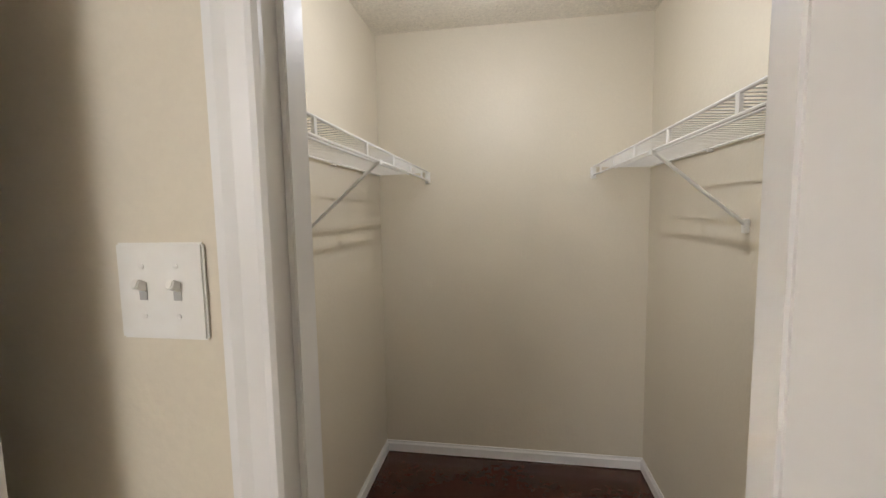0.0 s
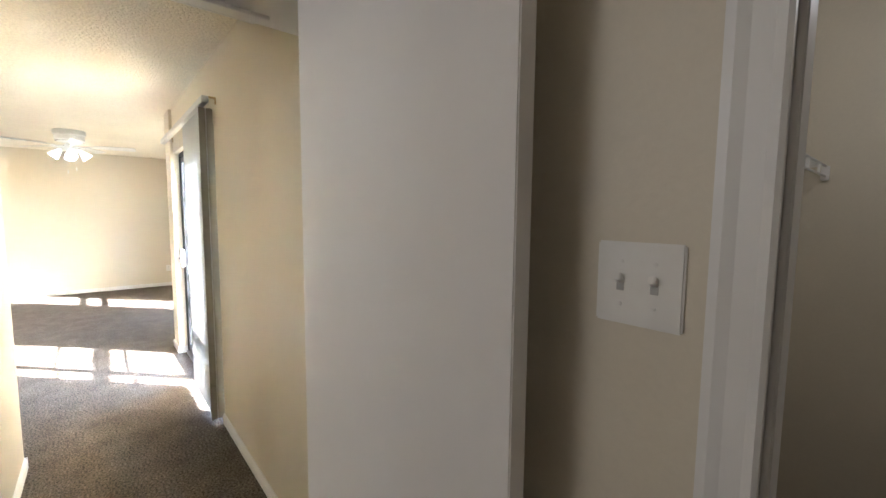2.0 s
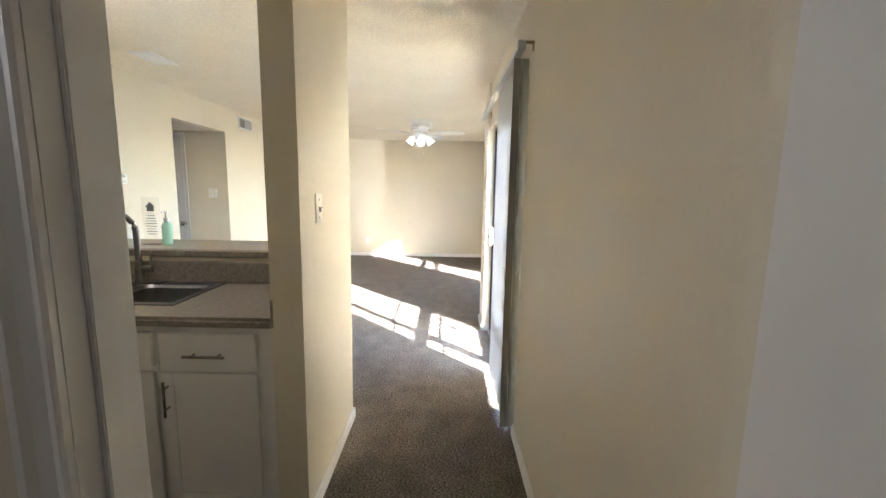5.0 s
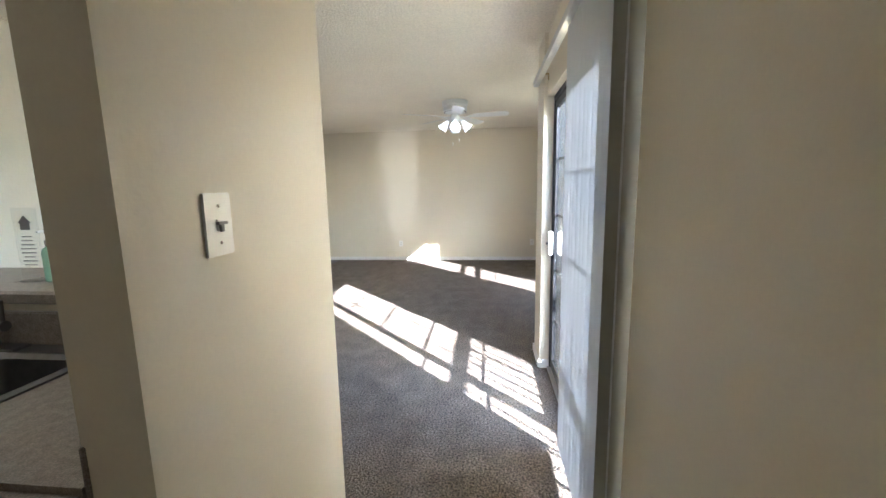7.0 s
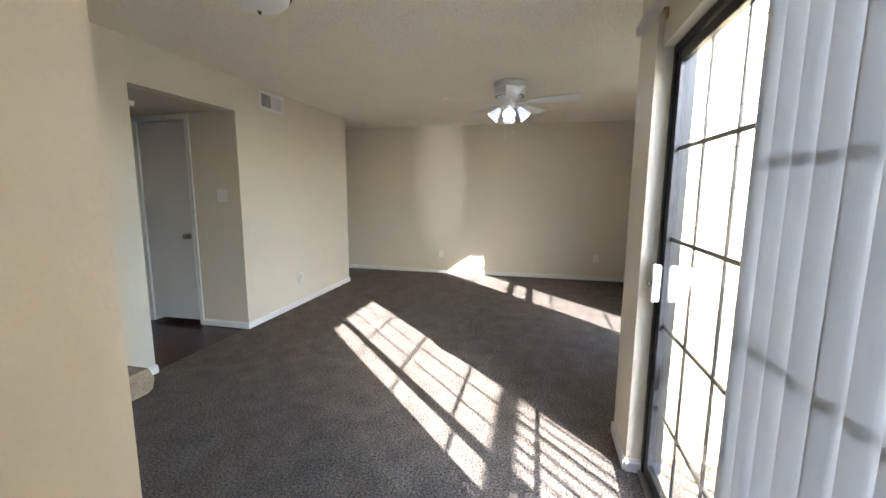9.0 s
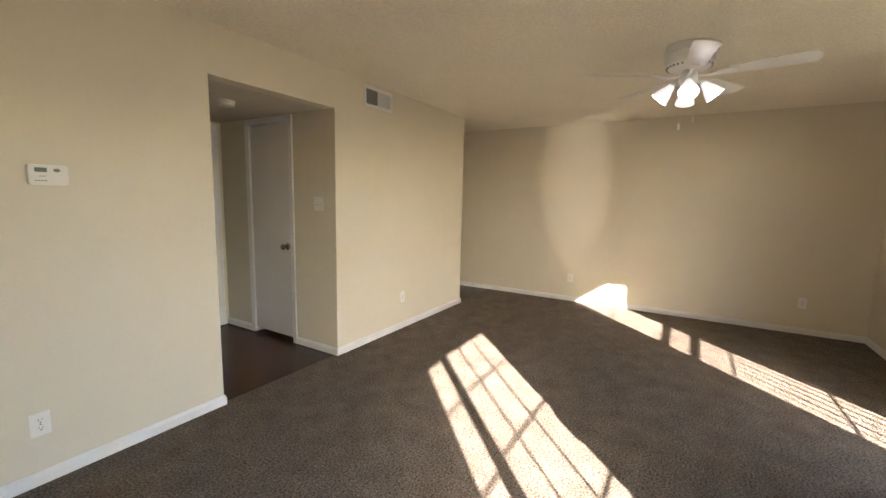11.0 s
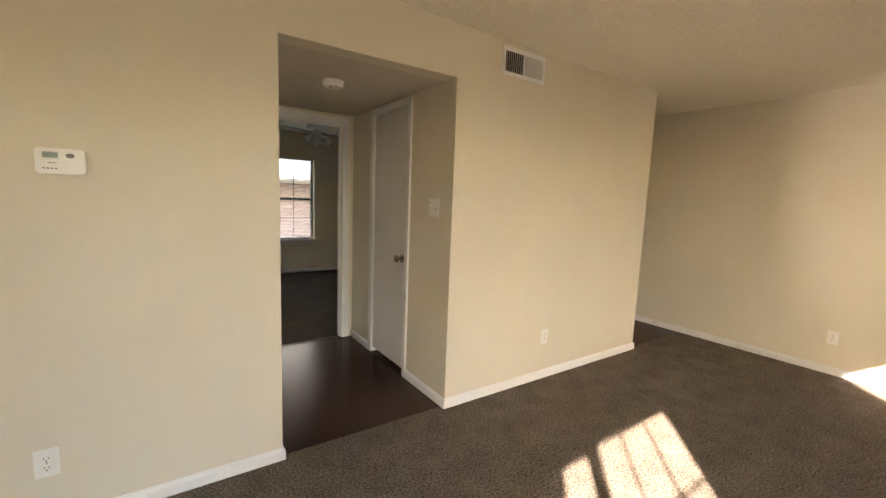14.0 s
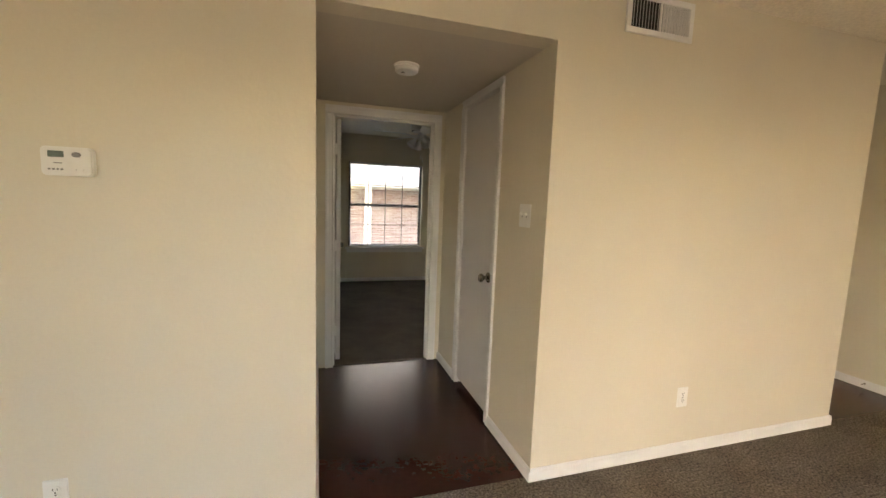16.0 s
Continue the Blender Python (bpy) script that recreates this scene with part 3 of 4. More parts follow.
# ---- dome lights ----
def dome_light(place, label, r=0.15, lit=False):
    t = thing("ceiling_light", place, label, "ceiling light")
    part("pan", lathe([(r, 0), (r * 1.02, -0.012), (r * 1.0, -0.035), (r * 0.93, -0.04)], 40), NICKEL, t, "brushed nickel pan", True)
    prof = [(r * 0.93 * math.cos(a), -0.038 - 0.075 * math.sin(a)) for a in [i * math.pi / 20 for i in range(10)]] + [(0.012, -0.113)]
    part("diffuser", lathe(prof, 40), SHADE if lit else FROST, t, "frosted white glass bowl", True)
    part("finial", lathe([(0.010, -0.112), (0.012, -0.118), (0.007, -0.128), (0.002, -0.132)], 14), NICKEL, t, "", True)
    return t


dome_light((-4.86, -1.47, H), "unlit flush ceiling light with a frosted bowl and nickel rim", 0.165)
cl = thing("ceiling_light", (0.08, 1.40, H), "bare lit bulb holder on the closet ceiling", "ceiling light")
part("holder", lathe([(0.055, 0), (0.058, -0.012), (0.035, -0.03), (0.02, -0.034)], 28), PLATE, cl, smooth=True)
# unseen holder, added to go with the first room's fill
rl = thing("ceiling_light", (-0.96, -1.98, H), "unseen bare lamp holder added on the ceiling", "ceiling light")
part("holder", lathe([(0.055, 0), (0.058, -0.012), (0.035, -0.03), (0.02, -0.034)], 28), PLATE, rl, smooth=True)


part("stem", lathe([(0.008, -0.03), (0.008, -0.24), (0.020, -0.245), (0.020, -0.285), (0.012, -0.288)], 16), PLATE, cl, smooth=True)
# unseen fixture, added to go with the kitchen fill
dome_light((-2.72, -1.60, H), "unseen lit flush ceiling light with a frosted bowl, added in the kitchen", 0.15, True)


# ---- ceiling fans ----
def ceiling_fan(place, turn, label, lit):
    f = thing("ceiling_fan", (0, 0, 0), label, "ceiling fan")
    part("housing", lathe([(0.150, 0), (0.158, -0.008), (0.157, -0.055), (0.145, -0.062), (0.143, -0.075), (0.147, -0.085), (0.145, -0.118), (0.120, -0.142), (0.06, -0.152)], 44), FANWHITE, f, "ribbed white motor housing", True)
    vents = bmesh.new()
    for i in range(30):
        a = 2 * math.pi * i / 30
        b = boxes((0.124, 0.139, -0.0035, 0.0035, -0.137, -0.126))
        for v in b.verts:
            v.co = Matrix.Rotation(a, 3, "Z") @ v.co
        vents = merged(vents, b)
    part("vent_slots", vents, GREYTXT, f)
    part("switch_cup", lathe([(0.040, -0.150), (0.050, -0.165), (0.058, -0.185), (0.058, -0.225), (0.050, -0.245), (0.03, -0.255), (0.012, -0.262)], 32), FANWHITE, f, "", True)
    for i in range(5):
        rot = Matrix.Rotation(radians(72 * i), 4, "Z") @ Matrix.Translation((0, 0, -0.066))
        tilt = Matrix.Translation((0.42, 0, -0.118)) @ Matrix.Rotation(radians(-12), 4, "X") @ Matrix.Translation((-0.42, 0, 0.118))
        out = [(0.235, -0.048), (0.225, 0.0), (0.235, 0.048), (0.40, 0.060), (0.60, 0.068), (0.640, 0.066), (0.662, 0.035), (0.662, -0.035), (0.640, -0.066), (0.60, -0.068), (0.40, -0.060)]
        blade = prism(out, "z", -0.121, -0.115)
        move(blade, rot @ tilt)
        part("blade", blade, FANWHITE, f, "white fan blade with clipped corners")
        iron = merged(tube([(0.05, 0, -0.125), (0.13, 0, -0.136), (0.19, 0, -0.128)], 0.009, 8), boxes((0.18, 0.275, -0.030, 0.030, -0.127, -0.1215), bevel=0.002), boxes((0.16, 0.2, -0.014, 0.014, -0.130, -0.122), bevel=0.002))
        move(iron, rot @ tilt)
        part("blade_iron", iron, FANWHITE, f, "", True)
    for i in range(4):
        rot = Matrix.Rotation(radians(90 * i - 4), 4, "Z")
        arm = tube([(0.035, 0, -0.235), (0.075, 0, -0.232), (0.098, 0, -0.25)], 0.008, 8)
        part("lamp_arm", move(arm, rot), FANWHITE, f, "", True)
        aim = rot @ Matrix.Translation((0.098, 0, -0.25)) @ Matrix.Rotation(radians(-40), 4, "Y") @ Matrix.Scale(1.05, 4)
        prof = [(0.018, 0.012), (0.024, 0.0), (0.028, -0.018), (0.040, -0.045), (0.053, -0.085), (0.058, -0.098), (0.055, -0.098), (0.050, -0.084), (0.037, -0.045), (0.022, -0.016)]
        sh = part("shade", move(lathe(prof, 28), aim), SHADE if lit else FROST, f, "frosted bell glass shade", True)
        bulb = [(0.012, -0.016), (0.014, -0.032), (0.027, -0.052), (0.031, -0.068), (0.026, -0.084), (0.010, -0.093)]
        part("bulb", move(lathe(bulb, 20), aim), BULB if lit else FROST, sh, "", True)
    for x, y, l in ((0.03, 0.045, 0.20), (-0.03, -0.03, 0.235)):
        chain = part("pull_chain", tube([(x, y, -0.245), (x, y, -0.255 - l)], 0.0007, 5), FANWHITE, f)
        part("pull", lathe([(0.003, -0.25 - l), (0.0075, -0.26 - l), (0.0075, -0.288 - l), (0.004, -0.295 - l)], 12, "z", (x, y, 0)), FANWHITE, chain, "", True)
    f.matrix_basis = pose(*place, 0, 0, turn)
    return f


ceiling_fan((-7.03, -0.316, H), 8, "white five-blade hugger ceiling fan with four lit lamps", True)
ceiling_fan((-6.55, -6.5, H), 10, "white five-blade ceiling fan with unlit lamps in the bedroom", False)

# ---- sliding glass door ----
SX0, SX1 = -4.89, -3.07
sl = thing("sliding_door", ((SX0 + SX1) / 2, 0.58, 0), "black-framed sliding glass patio door with thin grilles", "sliding door")
O = Matrix.Translation((-(SX0 + SX1) / 2, -0.58, 0))
part("frame", move(boxes((SX0, SX0 + 0.035, 0.545, 0.63, 0.02, 1.985), (SX1 - 0.035, SX1, 0.545, 0.63, 0.02, 1.985), (SX0, SX1, 0.545, 0.63, 1.985, 2.02), bevel=0.002), O), BLACK, sl, "black aluminium frame")
part("sill", move(boxes((SX0, SX1, 0.53, 0.64, 0.0, 0.02), (SX0, SX1, 0.560, 0.566, 0.02, 0.032), (SX0, SX1, 0.598, 0.604, 0.02, 0.032), bevel=0.001), O), ALU, sl, "aluminium sill track")
XM = (SX0 + SX1) / 2


def panel(x0, x1, y, name):
    a, b = y - 0.014, y + 0.014
    p = part(name, move(boxes((x0, x0 + 0.05, a, b, 0.03, 1.98), (x1 - 0.05, x1, a, b, 0.03, 1.98), (x0 + 0.05, x1 - 0.05, a, b, 0.03, 0.10), (x0 + 0.05, x1 - 0.05, a, b, 1.935, 1.98), bevel=0.002), O), BLACK, sl, "black sliding panel frame")
    g = part("pane", move(boxes((x0 + 0.05, x1 - 0.05, y - 0.003, y + 0.003, 0.10, 1.935)), O), GLASS, p, "clear glass pane")
    g.visible_shadow = False
    for z in (0.40, 0.79, 1.19, 1.58):
        part("muntin", move(boxes((x0 + 0.05, x1 - 0.05, y + 0.004, y + 0.012, z - 0.008, z + 0.008)), O), BLACK, p)
    for f in (1 / 3, 2 / 3):
        x = x0 + 0.05 + f * (x1 - x0 - 0.1)
        part("muntin", move(boxes((x - 0.008, x + 0.008, y + 0.0045, y + 0.0115, 0.10, 1.935)), O), BLACK, p)
    return p


panel(SX0 + 0.035, XM + 0.025, 0.566, "sliding_panel")
panel(XM - 0.025, SX1 - 0.035, 0.604, "fixed_panel")
part("handle", move(boxes((SX0 + 0.045, SX0 + 0.075, 0.515, 0.552, 0.90, 1.07), bevel=0.004), O), PLATE, sl, "white plastic pull handle")
part("lock_lever", move(boxes((SX0 + 0.05, SX0 + 0.062, 0.500, 0.516, 0.975, 0.99), bevel=0.001), O), DARK, sl)

# ---- vertical blinds ----
vb = thing("vertical_blind", (-4.0, 0.44, 2.14), "pale vinyl vertical blind drawn aside beside the patio door", "blind")
O = Matrix.Translation((4.0, -0.44, -2.14))
part("head_rail", move(boxes((-5.04, -2.95, 0.415, 0.455, 2.118, 2.158), bevel=0.003), O), ALU, vb, "aluminium head rail")
for x in (-2.985, -3.9, -4.85):
    part("bracket", move(boxes((x - 0.012, x + 0.012, 0.445, 0.50, 2.155, 2.163), (x - 0.012, x + 0.012, 0.494, 0.50, 2.12, 2.155), bevel=0.001), O), BRASS, vb)
vane = bmesh.new()
cols = []
for i in range(13):
    u = -0.0445 + 0.089 * i / 12
    w = -0.005 * (1 - (u / 0.0445) ** 2)
    cols.append([vane.verts.new((u, w, z)) for z in (-2.105, -0.025)])
for a, b in zip(cols, cols[1:]):
    vane.faces.new((a[0], b[0], b[1], a[1]))
vane.normal_update()
bmesh.ops.solidify(vane, geom=vane.faces, thickness=0.0016)
bmesh.ops.recalc_face_normals(vane, faces=vane.faces)
vme = mesh_of("vane", vane, VINYL)
for i in range(11):
    o = new("vane", vme)
    o.parent = vb
    o.matrix_basis = pose(-3.130 - i * 0.0702 + 4.0, 0.012, 0, 0, 0, 12 + 1.5 * math.sin(i * 2.1))
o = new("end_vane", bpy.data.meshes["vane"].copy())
o.data.materials[0] = VINYL_SHADED
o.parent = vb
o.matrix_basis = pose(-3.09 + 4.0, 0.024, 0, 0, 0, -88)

# ---- kitchen peninsula ----
KX = -2.42
ct = thing("countertop", (-2.69, -1.5, 0.87), "grey-brown speckled laminate countertop with backsplash", "countertop")
xs, ys = (-3.0, -2.935, -2.575, -2.383), (-2.4, -1.875, -1.105, -0.612)
slab = bmesh.new()
grid = [[[slab.verts.new((x + 2.69, y + 1.5, z)) for y in ys] for x in xs] for z in (0.0, 0.042)]
for a in range(3):
    for b in range(3):
        if (a, b) != (1, 1):
            for g in grid:
                slab.faces.new((g[a][b], g[a + 1][b], g[a + 1][b + 1], g[a][b + 1]))
lo, hi = grid
rims = [((a, 0), (a + 1, 0)) for a in range(3)] + [((a, 3), (a + 1, 3)) for a in range(3)] + [((0, b), (0, b + 1)) for b in range(3)] + [((3, b), (3, b + 1)) for b in range(3)]
rims += [((1, 1), (2, 1)), ((1, 2), (2, 2)), ((1, 1), (1, 2)), ((2, 1), (2, 2))]
for (a, b), (c, d) in rims:
    slab.faces.new((lo[a][b], lo[c][d], hi[c][d], hi[a][b]))
bmesh.ops.recalc_face_normals(slab, faces=slab.faces)
front = [e for e in slab.edges if all(abs(v.co.x - 0.307) < 1e-4 for v in e.verts) and abs(e.verts[0].co.z - e.verts[1].co.z) < 1e-4]
bmesh.ops.bevel(slab, geom=front, offset=0.014, segments=4, affect="EDGES")
part("slab", slab, GRANITE, ct, "speckled slab with rolled front edge", True)
part("backsplash", move(boxes((-2.999, -2.978, -2.4, -0.612, 0.913, 1.025), bevel=0.004), Matrix.Translation((2.69, 1.5, -0.87))), GRANITE, ct)
solid("bar_top", prism([(-3.39, 1.050), (-3.395, 1.068), (-3.385, 1.09), (-3.0, 1.09), (-2.985, 1.083), (-2.985, 1.052), (-3.0, 1.046), (-3.38, 1.046)], "y", -2.4, -0.65), GRANITE, "speckled laminate raised bar top on the half wall", "bar top")
solid("trim_counter_end", boxes((-2.98, -2.40, -0.6115, -0.602, 0.87, 0.985), bevel=0.002), GRANITE, "laminate end splash against the wall", "trim", kind="structure")


def pull(bmlist, at, length, axis):
    x, y, z = at
    if axis == "y":
        return merged(tube([(x + 0.03, y - length / 2, z), (x + 0.03, y + length / 2, z)], 0.0055, 10), tube([(x, y - length / 2 + 0.03, z), (x + 0.03, y - length / 2 + 0.03, z)], 0.0045, 8), tube([(x, y + length / 2 - 0.03, z), (x + 0.03, y + length / 2 - 0.03, z)], 0.0045, 8))
    return merged(tube([(x + 0.03, y, z - length / 2), (x + 0.03, y, z + length / 2)], 0.0055, 10), tube([(x, y, z - length / 2 + 0.03), (x + 0.03, y, z - length / 2 + 0.03)], 0.0045, 8), tube([(x, y, z + length / 2 - 0.03), (x + 0.03, y, z + length / 2 - 0.03)], 0.0045, 8))


def shaker(y0, y1, z0, z1, x):
    """A door front with a raised edge and sunk field."""
    w = 0.05
    return merged(boxes((x, x + 0.019, y0, y0 + w, z0, z1), (x, x + 0.019, y1 - w, y1, z0, z1), (x, x + 0.019, y0 + w, y1 - w, z0, z0 + w), (x, x + 0.019, y0 + w, y1 - w, z1 - w, z1), bevel=0.003), boxes((x, x + 0.010, y0 + w, y1 - w, z0 + w, z1 - w)))


def base_cabinet(y0, y1, drawer, doors, label):
    c = thing("base_cabinet", ((KX - 3.0) / 2, (y0 + y1) / 2, 0), label, "kitchen cabinet", "kitchen base cabinets")
    O = Matrix.Translation((-(KX - 3.0) / 2, -(y0 + y1) / 2, 0))
    if drawer:
        part("body", move(boxes((-2.995, KX - 0.002, y0, y1, 0.1, 0.868)), O), CABINET, c)
    else:
        for yy in (y0, y1 - 0.018):
            part("side_panel", move(boxes((-2.995, KX - 0.002, yy, yy + 0.018, 0.1, 0.868)), O), CABINET, c)
        part("bottom_panel", move(boxes((-2.995, KX - 0.002, y0 + 0.018, y1 - 0.018, 0.1, 0.118)), O), CABINET, c)
        part("front_frame", move(boxes((KX - 0.02, KX - 0.002, y0 + 0.018, y1 - 0.018, 0.67, 0.868)), O), CABINET, c)
    part("plinth", move(boxes((-2.995, KX - 0.07, y0, y1, 0.0, 0.1)), O), CABINET, c)
    d = part("drawer_front", move(boxes((KX, KX + 0.019, y0 + 0.012, y1 - 0.012, 0.695, 0.842), bevel=0.004), O), CABINET, c)
    if drawer:
        part("handle", move(pull(None, (KX + 0.019, (y0 + y1) / 2 + 0.002, 0.755), 0.165, "y"), O), NICKEL, d, "brushed bar handle", True)
    w = (y1 - y0) / doors
    for i in range(doors):
        a, b = y0 + i * w + 0.012, y0 + (i + 1) * w - 0.012
        dr = part("door", move(shaker(a, b, 0.085, 0.672, KX), O), CABINET, c, "white framed cabinet door")
        yh = a + 0.03 if (i == doors - 1) else b - 0.03
        part("handle", move(pull(None, (KX + 0.019, yh, 0.57), 0.15, "z"), O), NICKEL, dr, "brushed bar handle", True)
    return c


solid("trim_cabinet_filler", boxes((-2.995, KX + 0.001, -0.664, -0.603, 0.0, 0.868)), CABINET, "white cabinet filler strip", "trim", kind="structure")
base_cabinet(-1.085, -0.666, True, 1, "white base cabinet with one drawer and one door")
base_cabinet(-1.90, -1.087, False, 2, "white sink base cabinet with two doors")
base_cabinet(-2.38, -1.902, True, 1, "white base cabinet with one drawer and one door")

# ---- sink and tap ----
sk = thing("kitchen_sink", (-2.745, -1.49, 0.912), "stainless steel double-bowl drop-in kitchen sink", "sink")


def bowl(y0, y1):
    x0, x1, d = -0.165, 0.165, -0.17
    bm = bmesh.new()
    rings = []
    for inset, z in ((-0.004, 0.004), (0.0, 0.0), (0.012, -0.012), (0.02, -0.14), (0.045, d)):
        ring = []
        for cx, cy, a0 in ((x1, y1, 0), (x0, y1, 90), (x0, y0, 180), (x1, y0, 270)):
            r = 0.045
            ox, oy = cx - math.copysign(r + inset, cx - 0), cy - (r + inset if cy == y1 else -(r + inset))
            for k in range(5):
                a = radians(a0 + 90 * k / 4)
                ring.append(bm.verts.new((ox + r * math.cos(a), oy + r * math.sin(a), z)))
        rings.append(ring)
    n = len(rings[0])
    for a, b in zip(rings, rings[1:]):
        for k in range(n):
            bm.faces.new((a[k], a[(k + 1) % n], b[(k + 1) % n], b[k]))
    bm.faces.new(rings[-1])
    bmesh.ops.recalc_face_normals(bm, faces=bm.faces)
    for f in bm.faces:
        f.normal_flip()
    return bm


part("rim", boxes((-0.225, -0.165, -0.40, 0.40, 0.0, 0.005), (0.165, 0.205, -0.40, 0.40, 0.0, 0.005), (-0.165, 0.165, 0.365, 0.40, 0.0, 0.005), (-0.165, 0.165, -0.40, -0.365, 0.0, 0.005), (-0.165, 0.165, -0.018, 0.018, 0.0, 0.004), bevel=0.0015), STEEL, sk)
part("bowl", bowl(0.015, 0.368), STEEL, sk, "deep brushed steel bowl", True)
part("bowl", bowl(-0.368, -0.015), STEEL, sk, "deep brushed steel bowl", True)
tap = thing("kitchen_tap", (-2.935, -1.53, 0.917), "brushed nickel gooseneck kitchen tap with side lever", "tap")
part("base_plate", boxes((-0.028, 0.028, -0.12, 0.12, 0, 0.008), bevel=0.003), STEEL, tap)
part("body", lathe([(0.026, 0.008), (0.024, 0.02), (0.022, 0.10), (0.018, 0.115), (0.014, 0.12)], 24), STEEL, tap, smooth=True)
arc = [(0, 0, 0.11), (0, 0, 0.27)] + [(0.095 - 0.095 * math.cos(a), -0.10 * (1 - math.cos(a)) / 2, 0.27 + 0.10 * math.sin(a)) for a in [i * math.pi / 12 for i in range(1, 13)]] + [(0.19, -0.10, 0.20)]
part("spout", tube(arc, 0.0145, 14), STEEL, tap, "arched spout", True)
part("lever_hub", tube([(0, 0.018, 0.075), (0, 0.07, 0.075)], 0.017, 14), STEEL, tap, smooth=True)
part("lever", tube([(0, 0.062, 0.085), (0.0, 0.068, 0.16)], 0.006, 10), STEEL, tap, smooth=True)

# ---- things on the bar ----
sg = thing("notice_stand", (-3.15, -1.60, 1.09), "clear acrylic stand with a printed house notice", "sign")
part("sheet", boxes((-0.002, 0.002, -0.05, 0.05, 0.012, 0.27)), ACRYLIC, sg, "clear acrylic sheet")
part("foot", boxes((-0.03, 0.03, -0.05, 0.05, 0, 0.006), bevel=0.001), ACRYLIC, sg)
house = merged(prism([(-0.020, 0.19), (0.020, 0.19), (0.020, 0.215), (0.028, 0.215), (0, 0.243), (-0.028, 0.215), (-0.020, 0.215)], "x", 0.0025, 0.0032))
part("house_picture", house, GREYTXT, sg, "grey house pictogram")
for z, w in ((0.165, 0.020), (0.15, 0.024), (0.135, 0.028), (0.12, 0.033), (0.105, 0.03), (0.09, 0.022), (0.075, 0.03), (0.06, 0.026)):
    part("print_line", boxes((0.0025, 0.0032, -w, w, z - 0.0016, z + 0.0016)), GREYTXT, sg)
bt = thing("soap_bottle", (-3.15, -1.515, 1.09), "clear pump bottle of green hand gel on the bar", "bottle")
part("bottle", lathe([(0.022, 0.0), (0.026, 0.004), (0.026, 0.105), (0.022, 0.12), (0.012, 0.128), (0.012, 0.136)], 24), GREENGEL, bt, "translucent green bottle", True)
part("pump", merged(lathe([(0.014, 0.134), (0.014, 0.152), (0.005, 0.155), (0.005, 0.178), (0.011, 0.180), (0.011, 0.192)], 16), tube([(0, 0, 0.187), (0.035, 0.0, 0.185)], 0.004, 8)), PLATE, bt, "white pump head", True)

# ---- windows ----
def framed_window(name, x0, x1, z0, z1, y, cols, rows, label, mat, t=0.045):
    w = thing(name, ((x0 + x1) / 2, y, z0), label, "window", kind="structure")
    O = Matrix.Translation((-(x0 + x1) / 2, -y, -z0))
    part("window_frame", move(boxes((x0, x0 + t, y - 0.03, y + 0.03, z0, z1), (x1 - t, x1, y - 0.03, y + 0.03, z0, z1), (x0 + t, x1 - t, y - 0.03, y + 0.03, z0, z0 + t), (x0 + t, x1 - t, y - 0.03, y + 0.03, z1 - t, z1), (x0 + t, x1 - t, y - 0.02, y + 0.02, (z0 + z1) / 2 - 0.022, (z0 + z1) / 2 + 0.022), bevel=0.002), O), mat, w)
    g = part("pane", move(boxes((x0 + t, x1 - t, y - 0.003, y + 0.003, z0 + t, z1 - t)), O), GLASS, w)
    g.visible_shadow = False
    for i in range(1, cols):
        x = x0 + t + i * (x1 - x0 - 2 * t) / cols
        part("muntin", move(boxes((x - 0.008, x + 0.008, y - 0.010, y - 0.004, z0 + t, z1 - t)), O), mat, w)
    for i in range(1, rows):
        z = z0 + t + i * (z1 - z0 - 2 * t) / rows
        if abs(z - (z0 + z1) / 2) > 0.05:
            part("muntin", move(boxes((x0 + t, x1 - t, y - 0.0095, y - 0.0045, z - 0.008, z + 0.008)), O), mat, w)
    return w


framed_window("window_north", NW[0], NW[1], 0.10, 2.37, 1.565, 3, 5, "black-framed tall window with grilles", BLACK)
framed_window("window_bedroom", BW[0], BW[1], BW[2], BW[3], -8.10, 4, 4, "bedroom sash window with thin grilles", BLACK, 0.035)
solid("window_sill", boxes((BW[0] - 0.06, BW[1] + 0.06, -8.02, -7.945, BW[2] - 0.03, BW[2] - 0.003), (BW[0] - 0.03, BW[1] + 0.03, -8.0, -7.985, BW[2] - 0.09, BW[2] - 0.03), bevel=0.003), WHITE, "white wooden window sill", "window sill", kind="structure")
# unseen sill, added and tilted to bounce sun up the end wall
sill = move(boxes((NW[0] - 0.03, NW[1] + 0.03, -0.17, 0.045, -0.018, 0.0), bevel=0.003), Matrix.Translation((0, 1.52, 0.118)) @ Matrix.Rotation(radians(4), 4, "X"))
solid("window_sill", sill, WHITE, "low white window sill, unseen, added and tilted inward to bounce sun", "window sill", kind="structure")
hb = thing("horizontal_blind", ((BW[0] + BW[1]) / 2, -8.035, BW[3]), "white horizontal mini blind with open slats", "blind")
hw = (BW[1] - BW[0]) / 2 - 0.015
part("head_rail", boxes((-hw, hw, -0.018, 0.018, -0.03, -0.002), bevel=0.002), WHITE, hb)
part("bottom_rail", boxes((-hw, hw, -0.012, 0.012, -1.395, -1.38), bevel=0.002), WHITE, hb)
slat = mesh_of("slat", move(boxes((-hw, hw, -0.0125, 0.0125, -0.0005, 0.0005)), Matrix.Rotation(radians(-3), 4, "X")), WHITE)
for i in range(54):
    o = new("slat", slat)
    o.parent = hb
    o.location = (0, 0, -0.045 - i * 0.0248)
for x in (-hw * 0.7, hw * 0.7):
    part("cord", tube([(x, 0.013, -0.03), (x, 0.013, -1.385)], 0.001, 5), WHITE, hb)

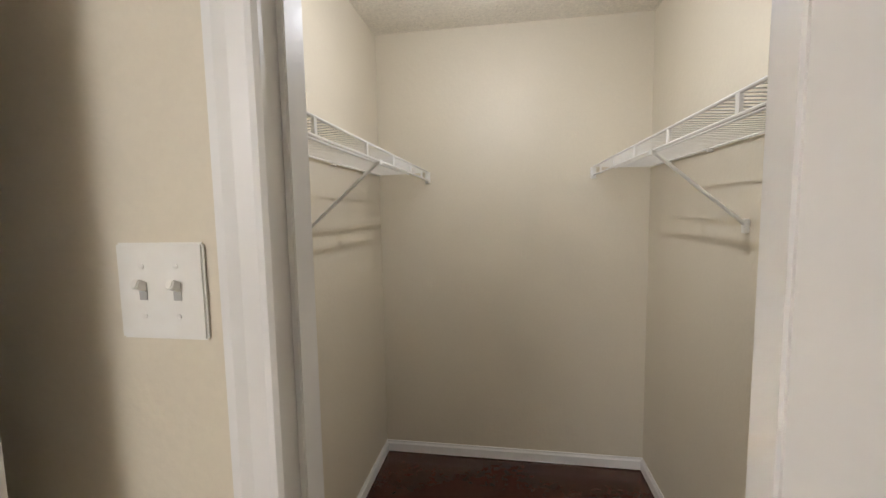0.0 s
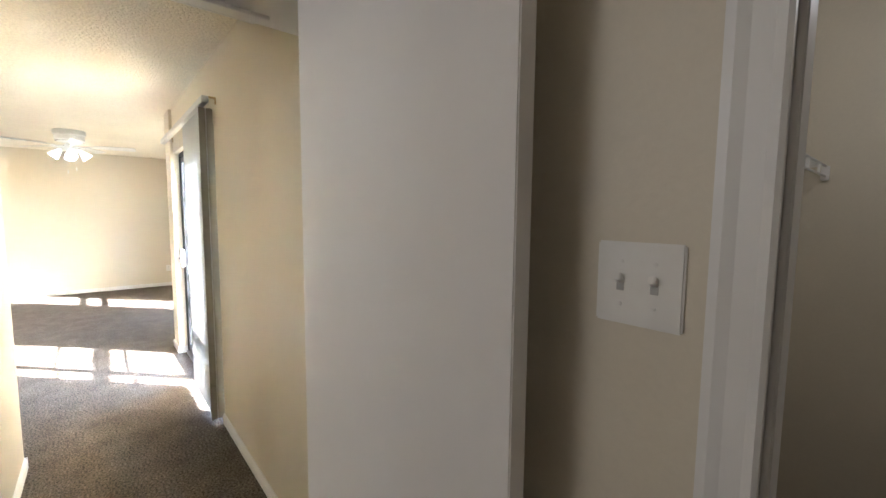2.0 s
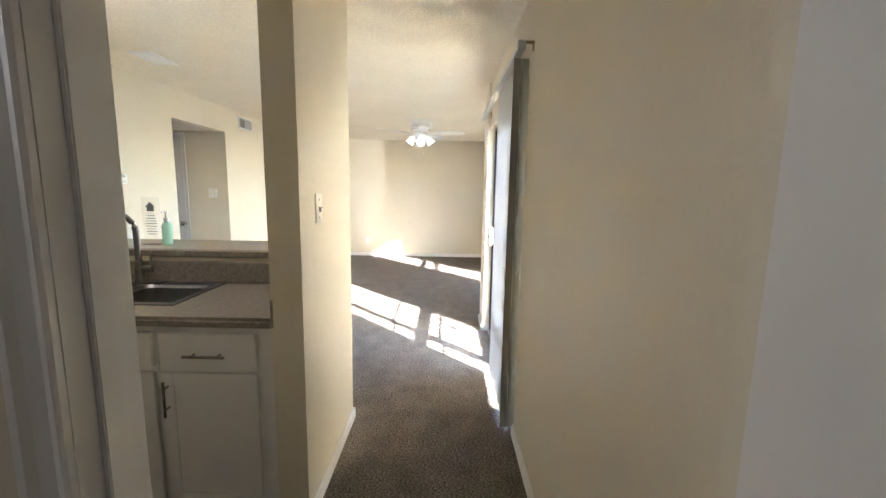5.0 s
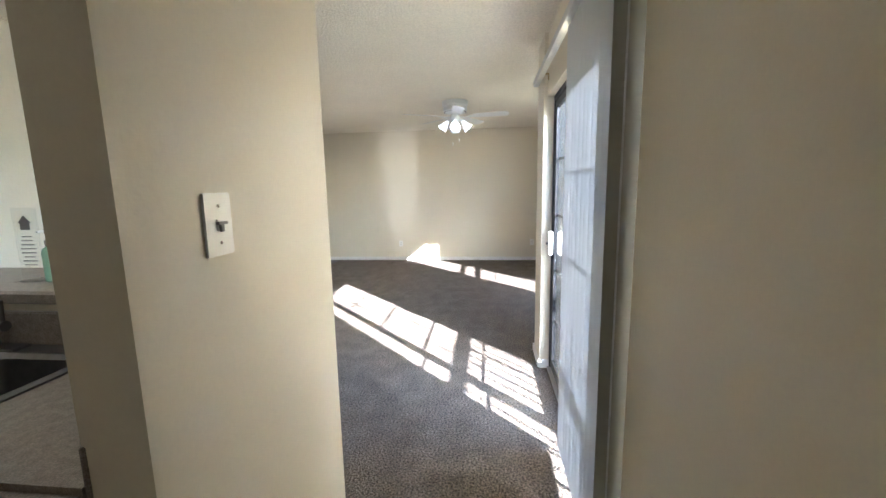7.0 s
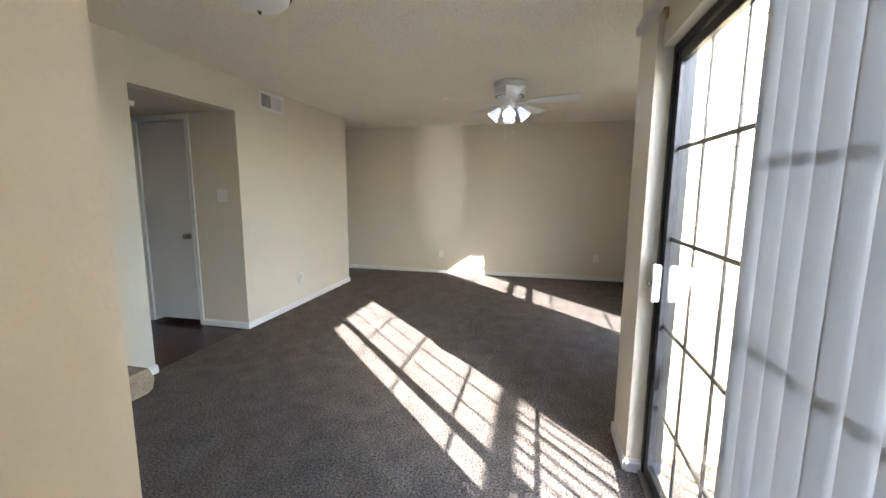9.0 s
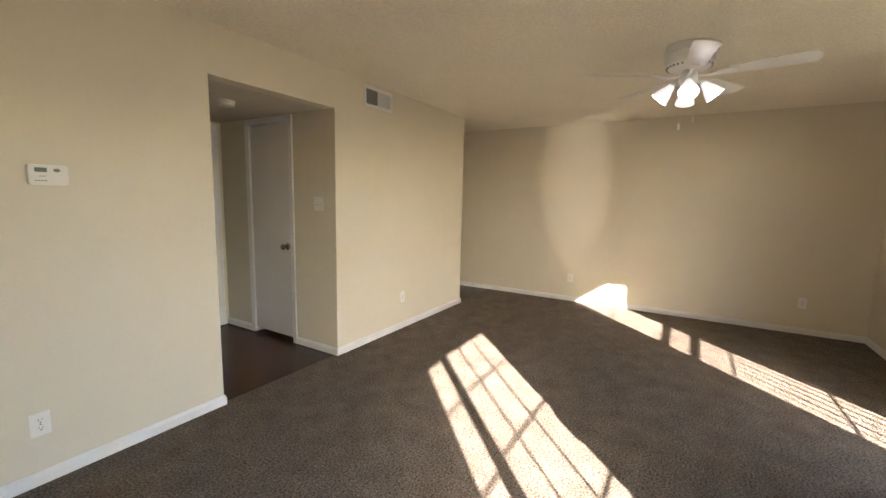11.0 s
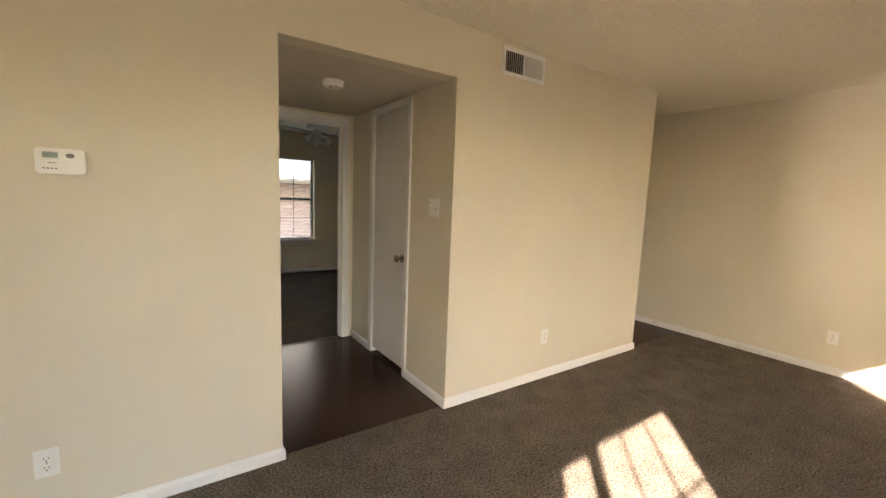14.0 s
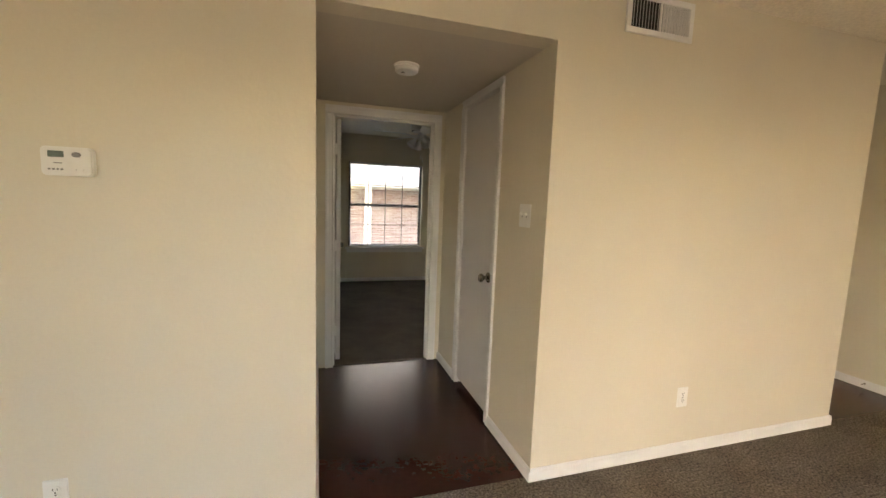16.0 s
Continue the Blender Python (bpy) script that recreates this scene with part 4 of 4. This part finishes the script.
# ---- outdoors ----
solid("ground", boxes((-600, 600, -600, 600, -0.4, -0.16)), GROUND, "grass lawn round the building", "lawn", kind="structure")
solid("patio", boxes((-5.05, -2.0, 0.64, 1.9, -0.16, -0.03)), CONCRETE, "grey concrete patio slab", "patio", kind="structure")

# exterior siding boards on the living room's east face
sid = thing("siding", (-5.05, 1.1, 0), "tan painted lap siding boards on the outer wall", "siding", kind="structure")
bme = mesh_of("board", prism([(0.0, 0.0), (0.022, 0.0), (0.008, 0.20), (0.0, 0.20)], "y", -0.455, 0.55), SIDING)
for i in range(14):
    o = new("board", bme)
    o.parent = sid
    o.location = (0, 0, -0.1 + i * 0.19)

# patio fence, one stretch before the patio door and a taller one before the living room window
FY = 1.95


def picket_fence(x0, x1, top, rail, label):
    f = thing("patio_fence", ((x0 + x1) / 2, FY, -0.16), label, "fence", "patio fences")
    L, t = (x1 - x0) / 2, top + 0.16
    part("top_rail", boxes((-L, L, -0.02, 0.02, t - rail, t), bevel=0.003), SIDING, f)
    part("bottom_rail", boxes((-L, L, -0.02, 0.02, 0.16, 0.25), bevel=0.003), SIDING, f)
    bal = mesh_of("picket", boxes((-0.007, 0.007, -0.007, 0.007, 0.25, t - rail)), SIDING)
    n = int(2 * L / 0.118)
    for i in range(n):
        o = new("picket", bal)
        o.parent = f
        o.location = (-L + 0.06 + i * 0.118, 0, 0)
    for x in (-L, L):
        part("post", boxes((x - 0.045, x + 0.045, -0.045, 0.045, 0, t + 0.02)), SIDING, f)
    return f


picket_fence(-5.0, -1.3, 1.62, 0.09, "tan painted wooden patio fence with slim pickets")
picket_fence(-9.1, -5.1, 1.745, 0.05, "taller tan painted picket fence before the living room window")

# unseen slab added to block the high sun through the north window
solid("sun_cut_slab", boxes((-9.75, -6.24, 1.602, 2.9, 2.60, 2.78), bevel=0.004), SIDING, "unseen tan painted slab added to cut the sun patch on the end wall", "balcony", kind="structure")

# unseen wall added above the bedroom to cast shade on the brick building
solid("wall_upper_shade", boxes((-9.75, 1.52, -8.15, -8.0, H + 0.152, 8.0)), SIDING, "unseen tan painted wall added above the bedroom to shade the brick building", "wall", kind="structure")

# the brick building beyond the bedroom window
bb = thing("brick_building", (-7, -15, -0.16), "pinkish brick apartment building with a white upper storey", "building")
part("wall", boxes((-9, 9, -6, 0, 0, 2.15)), BRICK, bb)
part("upper_wall", boxes((-9, 9, -6, 0.03, 2.15, 5.6)), PALEWALL, bb, "white painted upper storey")
# slab on posts, added to keep the sun off the brick below
part("brick_shade_slab", boxes((-9.3, 9.3, 0.031, 3.2, 1.88, 2.08), bevel=0.01), WHITE, bb, "pale slab added to shade the brick")
for x in (-8.5, -4.0, 0.5, 5.0, 9.0):
    part("shade_slab_post", boxes((x - 0.08, x + 0.08, 2.9, 3.06, 0.0, 1.88)), WHITE, bb)
part("roof", prism([(-6.5, 5.6), (0.6, 5.6), (-3, 8)], "x", -9.5, 9.5), GROUND, bb, "brown shingle roof")
for x in (-6.5, -3.4, 2.8, 5.8):
    for z in (0.45, 3.6):
        wd = part("window", boxes((x - 0.55, x + 0.55, -0.03, 0.04, z, z + 1.3), bevel=0.004), WHITE, bb)
        part("pane", boxes((x - 0.49, x + 0.49, 0.035, 0.046, z + 0.06, z + 1.24)), LCD, wd)

# spring door stop on the far baseboard
ds = thing("door_stop", (-9.497, -3.12, 0.04), "small spring door stop screwed to the baseboard", "door stop")
part("spring", lathe([(0.007, 0.0), (0.006, 0.004), (0.004, 0.006), (0.004, 0.060)], 12, "x"), NICKEL, ds)
part("tip", lathe([(0.006, 0.060), (0.0065, 0.066), (0.0055, 0.074), (0.002, 0.076)], 12, "x"), PLATE, ds, "white rubber tip")
